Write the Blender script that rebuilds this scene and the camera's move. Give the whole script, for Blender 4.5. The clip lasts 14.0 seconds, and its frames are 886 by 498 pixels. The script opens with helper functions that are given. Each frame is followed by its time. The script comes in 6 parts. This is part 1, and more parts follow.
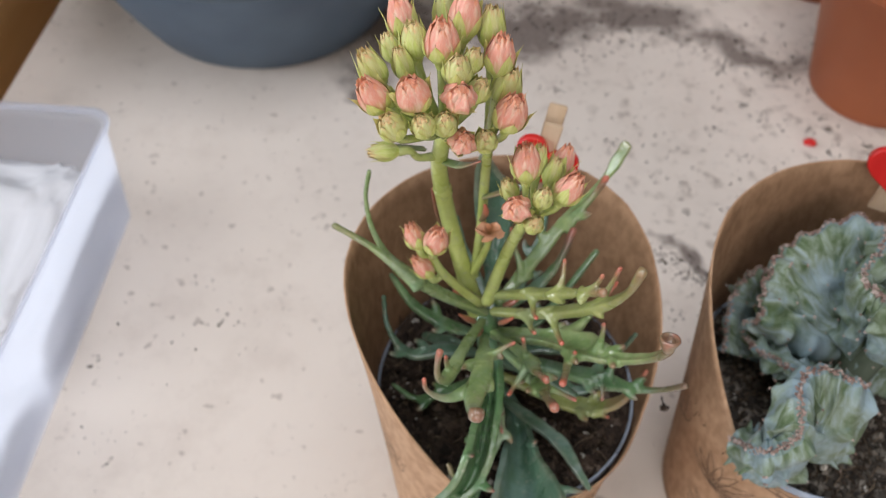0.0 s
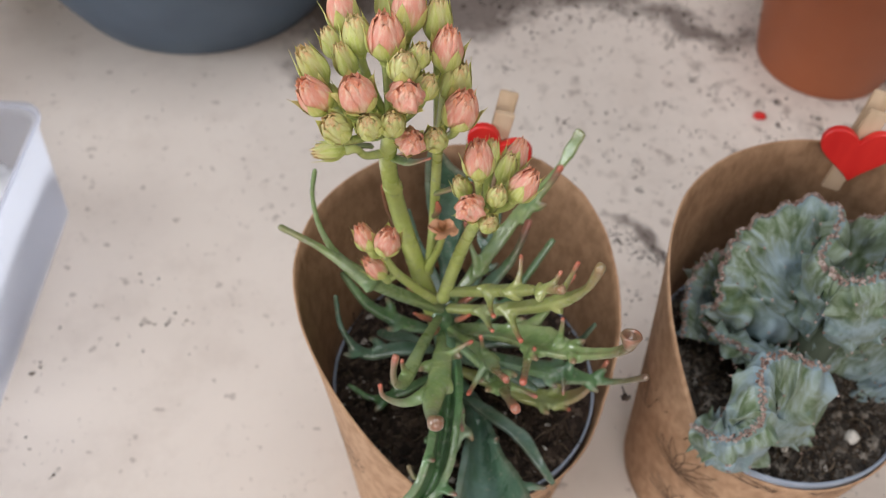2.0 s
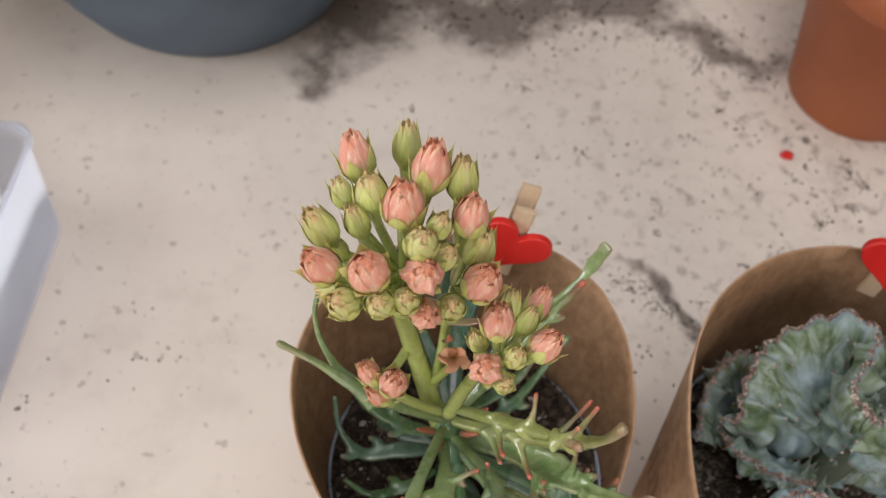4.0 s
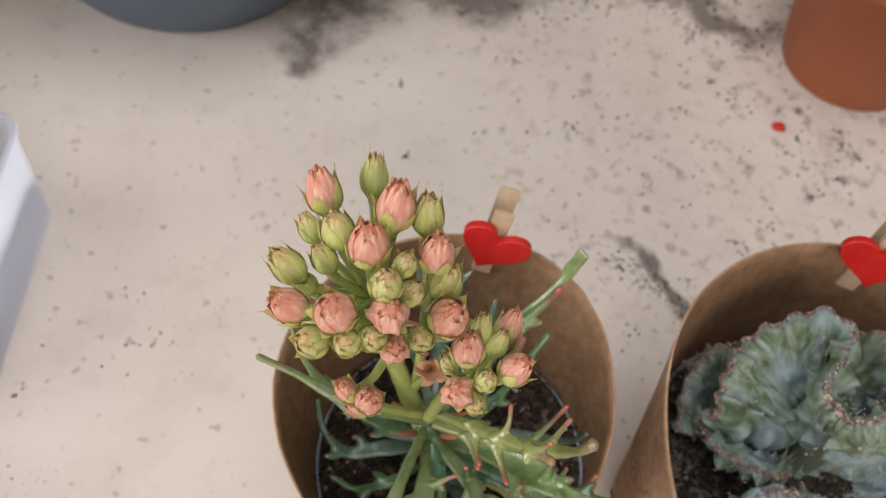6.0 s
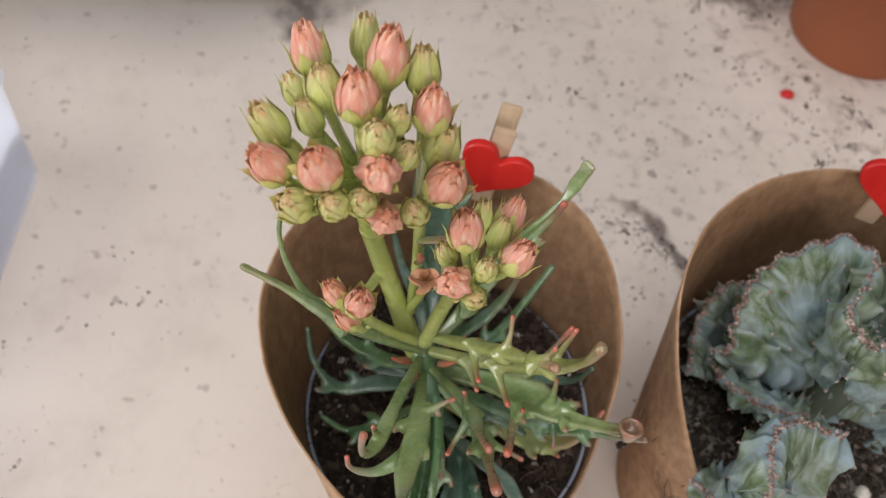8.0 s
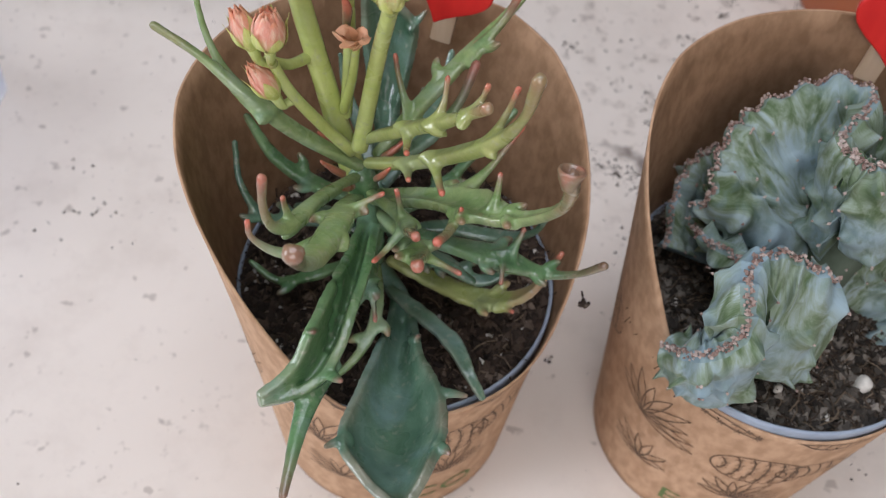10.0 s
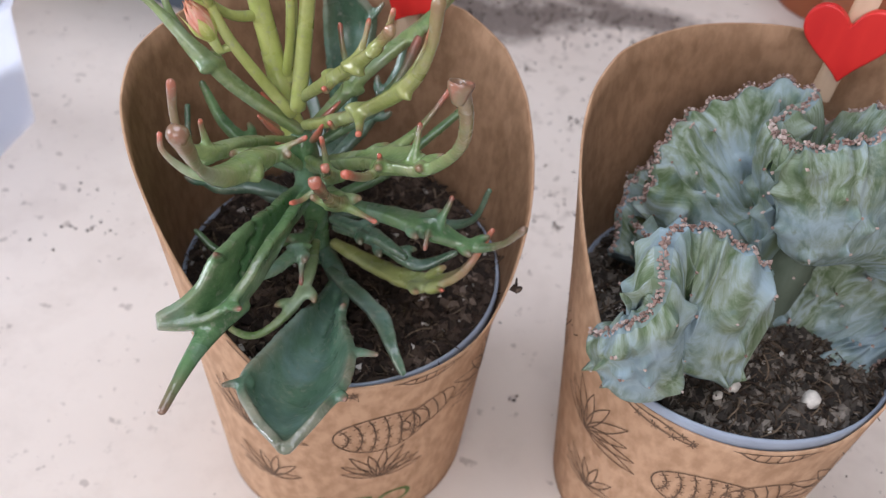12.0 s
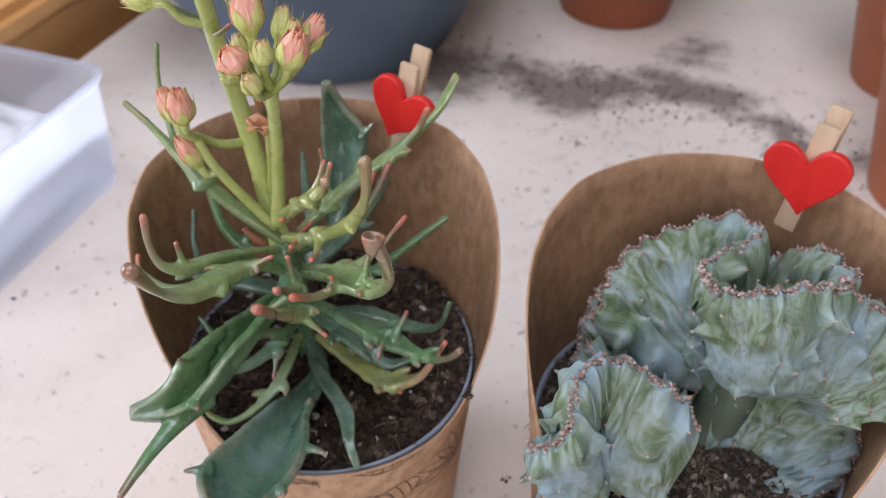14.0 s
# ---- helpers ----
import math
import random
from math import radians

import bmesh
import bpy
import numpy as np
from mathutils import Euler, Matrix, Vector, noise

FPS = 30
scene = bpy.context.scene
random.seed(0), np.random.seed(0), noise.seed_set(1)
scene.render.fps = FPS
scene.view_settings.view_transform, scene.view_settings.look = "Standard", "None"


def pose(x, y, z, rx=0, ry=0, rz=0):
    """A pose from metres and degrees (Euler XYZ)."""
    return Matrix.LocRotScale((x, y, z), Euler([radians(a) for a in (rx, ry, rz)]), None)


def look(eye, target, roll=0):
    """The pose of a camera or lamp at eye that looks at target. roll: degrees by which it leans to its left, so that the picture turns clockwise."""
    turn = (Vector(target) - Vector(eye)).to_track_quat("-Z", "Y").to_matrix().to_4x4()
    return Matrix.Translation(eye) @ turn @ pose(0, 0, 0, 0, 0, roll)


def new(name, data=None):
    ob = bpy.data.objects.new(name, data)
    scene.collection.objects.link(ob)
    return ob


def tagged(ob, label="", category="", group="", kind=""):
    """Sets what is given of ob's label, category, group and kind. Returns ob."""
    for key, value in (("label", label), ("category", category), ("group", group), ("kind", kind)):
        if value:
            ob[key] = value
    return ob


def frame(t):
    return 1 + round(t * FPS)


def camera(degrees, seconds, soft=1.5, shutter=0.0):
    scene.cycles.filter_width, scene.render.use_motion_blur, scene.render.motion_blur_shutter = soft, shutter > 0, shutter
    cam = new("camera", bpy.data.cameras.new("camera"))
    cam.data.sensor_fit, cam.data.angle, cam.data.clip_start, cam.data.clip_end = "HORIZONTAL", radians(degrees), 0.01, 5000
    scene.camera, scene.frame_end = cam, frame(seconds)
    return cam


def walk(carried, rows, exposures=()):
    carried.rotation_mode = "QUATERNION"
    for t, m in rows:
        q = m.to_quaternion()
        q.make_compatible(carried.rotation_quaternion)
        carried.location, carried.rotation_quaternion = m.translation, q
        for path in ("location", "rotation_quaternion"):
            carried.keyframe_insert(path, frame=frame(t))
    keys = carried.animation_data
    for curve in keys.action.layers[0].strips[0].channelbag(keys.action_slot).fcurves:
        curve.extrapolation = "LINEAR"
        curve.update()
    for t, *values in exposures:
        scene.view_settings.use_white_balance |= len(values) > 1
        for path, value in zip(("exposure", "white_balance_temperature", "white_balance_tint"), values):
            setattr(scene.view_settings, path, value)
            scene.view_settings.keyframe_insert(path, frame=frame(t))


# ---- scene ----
from mathutils import kdtree

cam = camera(54.5, 14.0, 1.15)
cam.data.dof.use_dof, cam.data.dof.focus_distance, cam.data.dof.aperture_fstop = True, 0.203, 19.0
PATH = [
    (0, (0.0948, 0.0819, 0.3836), (0.0414, 1.2503, -1.0359), 1.7),
    (0.5, (0.0856, 0.0966, 0.4066), (0.069, 1.2503, -1.0258), 1.3),
    (1, (0.0828, 0.1141, 0.4048), (0.1058, 1.2521, -1.0405), 2.6),
    (1.5, (0.0874, 0.1095, 0.3892), (0.1196, 1.2402, -1.0626), 2.8),
    (2, (0.0948, 0.0938, 0.3809), (0.1417, 1.2227, -1.0718), 3.6),
    (2.5, (0.1049, 0.0764, 0.3763), (0.1582, 1.2135, -1.069), 6.9),
    (3, (0.0929, 0.1076, 0.3892), (0.1518, 1.2107, -1.0819), 7.4),
    (3.2, (0.0837, 0.1251, 0.3938), (0.1463, 1.207, -1.0939), 7.3),
    (3.5, (0.0819, 0.1444, 0.3928), (0.1389, 1.1905, -1.1196), 7.4),
    (4, (0.0892, 0.1472, 0.3956), (0.1398, 1.1804, -1.1261), 7.0),
    (4.2, (0.0929, 0.1472, 0.3965), (0.1444, 1.173, -1.1298), 6.9),
    (6.3, (0.0957, 0.1674, 0.4085), (0.1472, 1.0893, -1.1831), 6.7),
    (6.5, (0.0957, 0.1693, 0.4048), (0.1463, 1.0874, -1.1886), 6.8),
    (7, (0.0966, 0.1628, 0.3956), (0.1463, 1.0828, -1.1969), 6.7),
    (7.5, (0.0975, 0.1518, 0.3892), (0.1454, 1.1114, -1.1804), 6.6),
    (8, (0.0994, 0.1435, 0.3781), (0.1454, 1.1178, -1.1822), 6.5),
    (8.5, (0.104, 0.1297, 0.3726), (0.1454, 1.116, -1.1804), 6.3),
    (9, (0.1086, 0.1168, 0.3551), (0.1463, 1.1224, -1.1859), 6.3),
    (9.2, (0.1122, 0.1141, 0.3468), (0.1472, 1.1279, -1.1886), 6.3),
    (11.3, (0.161, 0.069, 0.2769), (0.0064, 1.3947, -0.989), 5.7),
    (11.5, (0.1647, 0.0681, 0.2797), (0.0028, 1.4002, -0.9798), 5.6),
    (12, (0.173, 0.0662, 0.2806), (-0.0193, 1.4048, -0.9669), 4.9),
    (12.5, (0.195, 0.0727, 0.2824), (-0.0708, 1.4076, -0.955), 3.1),
    (13, (0.2052, 0.0754, 0.2944), (-0.1592, 1.3947, -0.9356), 1.1),
    (13.5, (0.2116, 0.0782, 0.3018), (-0.2006, 1.3883, -0.9228), 0.3),
    (14, (0.2171, 0.0791, 0.3174), (-0.2318, 1.3809, -0.9025), 0.8),
]
walk(cam, [(t, look(eye, target, roll)) for t, eye, target, roll in PATH],
     [(0, 0.04, 6600, 16), (1, 0.0, 6900, 17), (2.5, -0.02, 6650, 17), (4, -0.06, 7050, 18), (7.5, -0.06, 7050, 19), (9, -0.03, 6500, 17), (11.3, 0.28, 6250, 20), (14, 0.28, 6250, 22)])

# ---------------------------------------------------------------- light
scene.view_settings.exposure = 0.0
world = bpy.data.worlds.new("world")
scene.world = world
world.use_nodes = True
sky = world.node_tree.nodes.new("ShaderNodeTexSky")
sky.sky_type, sky.sun_disc = "NISHITA", False
sky.sun_elevation, sky.sun_rotation = radians(38), radians(60)
world.node_tree.links.new(sky.outputs[0], world.node_tree.nodes["Background"].inputs[0])
world.node_tree.nodes["Background"].inputs[1].default_value = 0.08


def area_lamp(x, y, z, sx, sy, watts, aim, tint):
    lamp = bpy.data.lights.new("area_light", "AREA")
    lamp.shape, lamp.size, lamp.size_y, lamp.energy, lamp.color = "RECTANGLE", sx, sy, watts, tint
    ob = new("area_light", lamp)
    ob.matrix_world = look((x, y, z), aim)
    return ob


# west window daylight; overhead skylight and south window are unseen, added as fill
area_lamp(0.05, 0.1, 2.12, 1.45, 1.55, 24, (0.05, 0.1001, 0.1), (0.93, 0.97, 1.0))
area_lamp(-2.49, -0.6, 1.22, 1.3, 1.4, 55, (0.15, 0.3, 0.1), (0.88, 0.95, 1.0))
area_lamp(0.25, -1.29, 0.85, 1.1, 1.0, 13, (0.15, 0.3, 0.1), (1.0, 0.95, 0.88))


# ---------------------------------------------------------------- materials
class Mat:
    """A small builder for node materials."""

    def __init__(self, name, rough=0.5, metal=0.0, spec=0.5):
        self.m = bpy.data.materials.new(name)
        self.m.use_nodes = True
        self.t = self.m.node_tree
        self.b = self.t.nodes["Principled BSDF"]
        self.out = self.t.nodes["Material Output"]
        self.b.inputs["Roughness"].default_value = rough
        self.b.inputs["Metallic"].default_value = metal
        self.b.inputs["Specular IOR Level"].default_value = spec
        self.co = self.n("ShaderNodeTexCoord")

    def n(self, kind):
        return self.t.nodes.new(kind)

    def link(self, a, b):
        self.t.links.new(a, b)

    def put(self, sock, value):
        if isinstance(value, bpy.types.NodeSocket):
            self.link(value, sock)
        elif isinstance(value, (tuple, list)) and len(value) == 3 and sock.type == "RGBA":
            sock.default_value = (*value, 1)
        else:
            sock.default_value = value

    def noise(self, scale, detail=4.0, stretch=(1, 1, 1), src="Object", dist=0.0, rough=0.55):
        mp = self.n("ShaderNodeMapping")
        mp.inputs["Scale"].default_value = stretch
        self.link(self.co.outputs[src], mp.inputs[0])
        nz = self.n("ShaderNodeTexNoise")
        nz.inputs["Scale"].default_value, nz.inputs["Detail"].default_value = scale, detail
        nz.inputs["Distortion"].default_value, nz.inputs["Roughness"].default_value = dist, rough
        self.link(mp.outputs[0], nz.inputs["Vector"])
        return nz.outputs["Fac"]

    def ramp(self, fac, *stops):
        r = self.n("ShaderNodeValToRGB")
        el = r.color_ramp.elements
        while len(el) < len(stops):
            el.new(0.5)
        for e, (p, c) in zip(el, stops):
            e.position = p
            e.color = (*c, 1) if isinstance(c, (tuple, list)) else (c, c, c, 1)
        self.link(fac, r.inputs[0])
        return r.outputs[0]

    def mix(self, fac, a, b, mode="MIX"):
        x = self.n("ShaderNodeMix")
        x.data_type, x.blend_type = "RGBA", mode
        self.put(x.inputs[0], fac), self.put(x.inputs[6], a), self.put(x.inputs[7], b)
        return x.outputs[2]

    def math(self, op, a, b=0.0, clamp=False):
        x = self.n("ShaderNodeMath")
        x.operation, x.use_clamp = op, clamp
        self.put(x.inputs[0], a), self.put(x.inputs[1], b)
        return x.outputs[0]

    def attr(self, name):
        a = self.n("ShaderNodeAttribute")
        a.attribute_name = name
        return a.outputs["Fac"]

    def rand(self):
        return self.n("ShaderNodeObjectInfo").outputs["Random"]

    def island(self):
        return self.n("ShaderNodeNewGeometry").outputs["Random Per Island"]

    def colour(self, c):
        self.put(self.b.inputs["Base Color"], c)
        return self

    def bump(self, height, strength=0.3, distance=0.001):
        bp = self.n("ShaderNodeBump")
        bp.inputs["Strength"].default_value, bp.inputs["Distance"].default_value = strength, distance
        self.link(height, bp.inputs["Height"])
        self.link(bp.outputs[0], self.b.inputs["Normal"])
        return self

    def through_light(self, colour, fac):
        tr = self.n("ShaderNodeBsdfTranslucent")
        self.put(tr.inputs[0], colour)
        mx = self.n("ShaderNodeMixShader")
        mx.inputs[0].default_value = fac
        self.link(self.b.outputs[0], mx.inputs[1]), self.link(tr.outputs[0], mx.inputs[2])
        self.link(mx.outputs[0], self.out.inputs[0])
        return self


def kraft_material(name, dark, light, patch):
    k = Mat(name, 0.75, 0, 0.25)
    fibre = k.noise(260, 5, (1, 1, 0.6))
    big = k.noise(22, 3)
    c = k.ramp(fibre, (0.38, dark), (0.62, light))
    c = k.mix(k.ramp(big, (0.35, 0.0), (0.75, 0.22)), c, patch)
    k.colour(c).bump(fibre, 0.2, 0.0005).through_light((0.55, 0.27, 0.12), 0.06)
    return k.m


def table_material():
    """White painted board, scratched and scattered with swept potting soil."""
    k = Mat("white_table_paint", 0.42, 0, 0.4)
    warp = k.n("ShaderNodeTexNoise")
    warp.inputs["Scale"].default_value, warp.inputs["Detail"].default_value = 16, 7
    k.link(k.co.outputs["Object"], warp.inputs["Vector"])
    shift = k.n("ShaderNodeVectorMath")
    shift.operation = "MULTIPLY_ADD"
    k.link(warp.outputs["Color"], shift.inputs[0])
    shift.inputs[1].default_value = (0.085, 0.085, 0)
    k.link(k.co.outputs["Object"], shift.inputs[2])
    total = None
    # swept soil: centre, half length, half width, turn in degrees, strength
    for x, y, rx, ry, turn, power in (
        (0.03, 0.600, 0.075, 0.060, 40, 1.1), (0.125, 0.618, 0.085, 0.038, 8, 1.35), (0.205, 0.640, 0.070, 0.034, -8, 1.25),
        (0.275, 0.606, 0.090, 0.020, -22, 1.0), (0.20, 0.70, 0.05, 0.03, 60, 0.7), (0.222, 0.391, 0.044, 0.0065, -35, 1.3),
        (0.33, 0.49, 0.10, 0.09, 0, 0.16), (0.24, 0.50, 0.14, 0.10, 0, 0.10), (0.02, 0.548, 0.03, 0.022, 0, 1.0),
    ):
        mp = k.n("ShaderNodeMapping")
        mp.vector_type = "TEXTURE"
        mp.inputs["Location"].default_value = (x + 0.0425, y + 0.0425, 0)
        mp.inputs["Rotation"].default_value = (0, 0, radians(turn))
        mp.inputs["Scale"].default_value = (rx, ry, 1000)
        k.link(shift.outputs[0], mp.inputs[0])
        g = k.n("ShaderNodeTexGradient")
        g.gradient_type = "SPHERICAL"
        k.link(mp.outputs[0], g.inputs[0])
        v = k.math("MULTIPLY", g.outputs["Fac"], power)
        total = v if total is None else k.math("MAXIMUM", total, v)
    grit = k.noise(420, 3, rough=0.7)
    cloud = k.noise(60, 6, rough=0.7)
    soil = k.math("ADD", k.math("MULTIPLY", total, 1.35), k.math("MULTIPLY", k.math("SUBTRACT", cloud, 0.52), 2.6))
    soil = k.math("MULTIPLY", soil, k.ramp(total, (0.0, 0.0), (0.42, 1.0)), True)
    soil = k.math("MULTIPLY", soil, k.ramp(grit, (0.25, 0.60), (0.55, 0.92)), True)
    board = k.ramp(k.noise(9, 4), (0.3, (0.665, 0.60, 0.53)), (0.7, (0.745, 0.68, 0.605)))
    smudge = k.ramp(k.noise(34, 6, rough=0.68), (0.50, 0.0), (0.76, 0.30))
    board = k.mix(smudge, board, (0.47, 0.40, 0.34))
    speck = k.ramp(k.noise(150, 3, rough=0.55), (0.64, 0.0), (0.74, 0.6))
    gate = k.ramp(k.noise(14, 2), (0.46, 0.0), (0.66, 1.0))
    board = k.mix(k.math("MULTIPLY", speck, gate), board, (0.20, 0.16, 0.13))
    mp = k.n("ShaderNodeMapping")
    mp.vector_type = "TEXTURE"
    mp.inputs["Location"].default_value, mp.inputs["Scale"].default_value = (0.31, 0.50, 0), (0.24, 0.20, 1000)
    k.link(k.co.outputs["Object"], mp.inputs[0])
    area = k.n("ShaderNodeTexGradient")
    area.gradient_type = "SPHERICAL"
    k.link(mp.outputs[0], area.inputs[0])
    stain = k.ramp(k.noise(95, 4, rough=0.6), (0.56, 0.0), (0.68, 0.60))
    stain = k.math("MULTIPLY", stain, k.ramp(area.outputs["Fac"], (0.05, 0.0), (0.5, 1.0)))
    board = k.mix(stain, board, (0.26, 0.21, 0.175))
    dot = k.ramp(k.noise(120, 2, rough=0.5), (0.67, 0.0), (0.72, 0.55))
    board = k.mix(dot, board, (0.30, 0.25, 0.21))
    k.colour(k.mix(soil, board, k.ramp(grit, (0.3, (0.085, 0.066, 0.058)), (0.75, (0.22, 0.175, 0.15)))))
    k.put(k.b.inputs["Roughness"], k.math("ADD", k.math("MULTIPLY", soil, 0.4), 0.42))
    k.bump(k.mix(0.5, cloud, grit), 0.10, 0.0006)
    return k.m


def plain(name, dark, light, scale, rough=0.5, spec=0.5, bump=0.1, stretch=(1, 1, 1), depth=0.0005, metal=0.0):
    k = Mat(name, rough, metal, spec)
    f = k.noise(scale, 5, stretch)
    k.colour(k.ramp(f, (0.3, dark), (0.7, light))).bump(f, bump, depth)
    return k.m


def by_island(name, stops, rough=0.9, scale=900):
    k = Mat(name, rough, 0, 0.3)
    c = k.ramp(k.island(), *stops)
    f = k.noise(scale, 3)
    k.colour(k.mix(k.ramp(f, (0.3, 0.0), (0.8, 0.45)), c, (0.03, 0.02, 0.015))).bump(f, 0.3, 0.0004)
    return k.m


def leaf_material(name, deep, fresh, tip_mid, tip_end, wax=(0.23, 0.35, 0.32)):
    """Waxy leaf: marbled green that turns olive and red towards the tips."""
    k = Mat(name, 0.34, 0, 0.5)
    k.b.inputs["Coat Weight"].default_value, k.b.inputs["Coat Roughness"].default_value = 0.8, 0.13
    tip = k.attr("tip")
    marb = k.noise(120, 6, rough=0.68, dist=0.4)
    fine = k.noise(600, 3)
    green = k.ramp(marb, (0.32, deep), (0.72, fresh))
    pale_mask = k.ramp(k.noise(48, 5, dist=0.9), (0.48, 0.0), (0.70, 0.60))
    green = k.mix(pale_mask, green, wax)
    edge = k.math("ADD", tip, k.math("MULTIPLY", k.math("SUBTRACT", k.noise(130, 3), 0.5), 0.35))
    c = k.mix(k.ramp(edge, (0.52, 0.0), (0.86, 1.0)), green, tip_mid)
    c = k.mix(k.ramp(edge, (0.86, 0.0), (1.02, 1.0)), c, tip_end)
    c = k.mix(k.math("MULTIPLY", k.attr("edge"), k.ramp(k.noise(120, 3), (0.35, 0.4), (0.65, 0.95))), c, (0.42, 0.29, 0.22))
    freckle = k.ramp(k.noise(460, 3), (0.58, 0.0), (0.72, 0.5))
    c = k.mix(freckle, c, (0.35, 0.36, 0.27))
    k.colour(c).bump(k.mix(0.3, k.noise(150, 4), fine), 0.40, 0.0012).through_light((0.20, 0.34, 0.06), 0.10)
    k.put(k.b.inputs["Roughness"], k.ramp(k.noise(70, 3), (0.3, 0.20), (0.7, 0.42)))
    return k.m


def petal_material(name, base, body, rim, pale=(0.85, 0.58, 0.44)):
    k = Mat(name, 0.45, 0, 0.35)
    v = k.attr("tip")
    streak = k.noise(11, 5, (1, 1, 0.16), rough=0.65)
    e = k.math("ADD", v, k.math("MULTIPLY", k.math("SUBTRACT", k.noise(5, 4), 0.5), 0.55))
    c = k.ramp(e, (0.32, base), (0.60, body), (0.84, body), (1.02, rim))
    c = k.mix(k.ramp(streak, (0.44, 0.0), (0.62, 0.75)), c, pale)
    c = k.mix(k.ramp(streak, (0.30, 0.25), (0.40, 0.0)), c, rim)
    fold = k.attr("fold")
    c = k.mix(k.ramp(fold, (0.0, 0.5), (0.45, 0.0)), c, rim)
    k.colour(c).bump(streak, 0.45, 0.0006).through_light((0.80, 0.50, 0.26), 0.22)
    return k.m


def cactus_material():
    """Blue-green skin with pale wax, blue sky sheen painted in, and green streaks that run up to the crest."""
    k = Mat("crested_skin", 0.62, 0, 0.25)
    u = k.noise(1.0, 6, (24, 3.2, 1), "UV", 1.7, 0.62)
    w = k.noise(42, 5, dist=0.5)
    c = k.ramp(u, (0.36, (0.078, 0.122, 0.055)), (0.45, (0.140, 0.190, 0.115)), (0.52, (0.205, 0.262, 0.195)), (0.62, (0.275, 0.350, 0.340)))
    up = k.n("ShaderNodeSeparateXYZ")
    k.link(k.co.outputs["UV"], up.inputs[0])
    # bluer towards the foot: wax, and the sky's blue reflection put into the colour
    pale_mask = k.math("ADD", w, k.math("MULTIPLY", k.math("SUBTRACT", 0.66, up.outputs["Y"]), 0.13))
    c = k.mix(k.ramp(pale_mask, (0.47, 0.0), (0.68, 0.70)), c, (0.245, 0.345, 0.425))
    spot = k.ramp(k.noise(260, 3), (0.63, 0.0), (0.72, 0.5))
    c = k.mix(spot, c, (0.12, 0.15, 0.10))
    k.colour(c).bump(k.noise(170, 5), 0.22, 0.0010)
    k.b.inputs["Coat Weight"].default_value, k.b.inputs["Coat Roughness"].default_value = 0.0, 0.35
    return k.m


def frosted_material():
    k = Mat("frosted_plastic", 0.28, 0, 0.5)
    k.colour((0.86, 0.90, 0.95))
    clear = k.n("ShaderNodeBsdfTransparent")
    clear.inputs[0].default_value = (0.93, 0.95, 1.0, 1)
    milk = k.n("ShaderNodeBsdfTranslucent")
    milk.inputs[0].default_value = (0.92, 0.95, 1.0, 1)
    m1, m2 = k.n("ShaderNodeMixShader"), k.n("ShaderNodeMixShader")
    m1.inputs[0].default_value, m2.inputs[0].default_value = 0.88, 0.52
    k.link(k.b.outputs[0], m1.inputs[1]), k.link(milk.outputs[0], m1.inputs[2])
    k.link(m1.outputs[0], m2.inputs[1]), k.link(clear.outputs[0], m2.inputs[2])
    k.link(m2.outputs[0], k.out.inputs[0])
    k.bump(k.noise(30, 3), 0.06, 0.001)
    return k.m


KRAFT = kraft_material("kraft_paper", (0.40, 0.245, 0.145), (0.54, 0.350, 0.220), (0.41, 0.250, 0.150))
# inner kraft, darkened: the shade inside the sleeves is put into its colour
SHADED_KRAFT = kraft_material("shaded_kraft", (0.245, 0.145, 0.080), (0.355, 0.218, 0.126), (0.24, 0.140, 0.079))
TABLE = table_material()
INK = plain("print_ink", (0.105, 0.068, 0.044), (0.19, 0.12, 0.078), 300, 0.7, 0.2)
GREEN_INK = plain("green_ink", (0.10, 0.15, 0.05), (0.16, 0.20, 0.08), 300, 0.7, 0.2)
POT_GREY = plain("grey_pot_plastic", (0.22, 0.265, 0.33), (0.31, 0.365, 0.44), 60, 0.45)
BOWL = plain("slate_blue_plastic", (0.058, 0.088, 0.128), (0.085, 0.125, 0.170), 18, 0.5, 0.4)
TERRA = plain("terracotta_plastic", (0.27, 0.075, 0.028), (0.33, 0.10, 0.04), 14, 0.5, 0.35, 0.06)
PINE = plain("pale_peg_wood", (0.48, 0.34, 0.21), (0.66, 0.51, 0.36), 90, 0.65, 0.3, 0.25, (1, 1, 0.12))
RED = plain("red_heart_paint", (0.56, 0.016, 0.014), (0.68, 0.03, 0.022), 120, 0.42, 0.45, 0.35, (1, 1, 0.2), 0.0004)
RED_EDGE = plain("red_heart_edge", (0.52, 0.016, 0.012), (0.62, 0.03, 0.02), 150, 0.5)
STEEL = plain("spring_steel", (0.45, 0.45, 0.46), (0.6, 0.6, 0.6), 200, 0.3, 0.5, 0.05, metal=1.0)
WOOD = plain("honey_wood", (0.62, 0.32, 0.11), (0.80, 0.48, 0.20), 18, 0.45, 0.4, 0.2, (1, 0.08, 1))
SOIL = plain("potting_soil", (0.018, 0.012, 0.009), (0.07, 0.047, 0.034), 260, 0.95, 0.15, 0.9, (1, 1, 1), 0.002)
DUSTY = plain("dusty_soil", (0.035, 0.029, 0.022), (0.13, 0.11, 0.085), 260, 0.95, 0.15, 0.9, (1, 1, 1), 0.002)
CRUMB = by_island("soil_crumbs", ((0.0, (0.010, 0.007, 0.005)), (0.5, (0.030, 0.020, 0.014)), (0.88, (0.075, 0.052, 0.037)), (1.0, (0.17, 0.13, 0.10))))
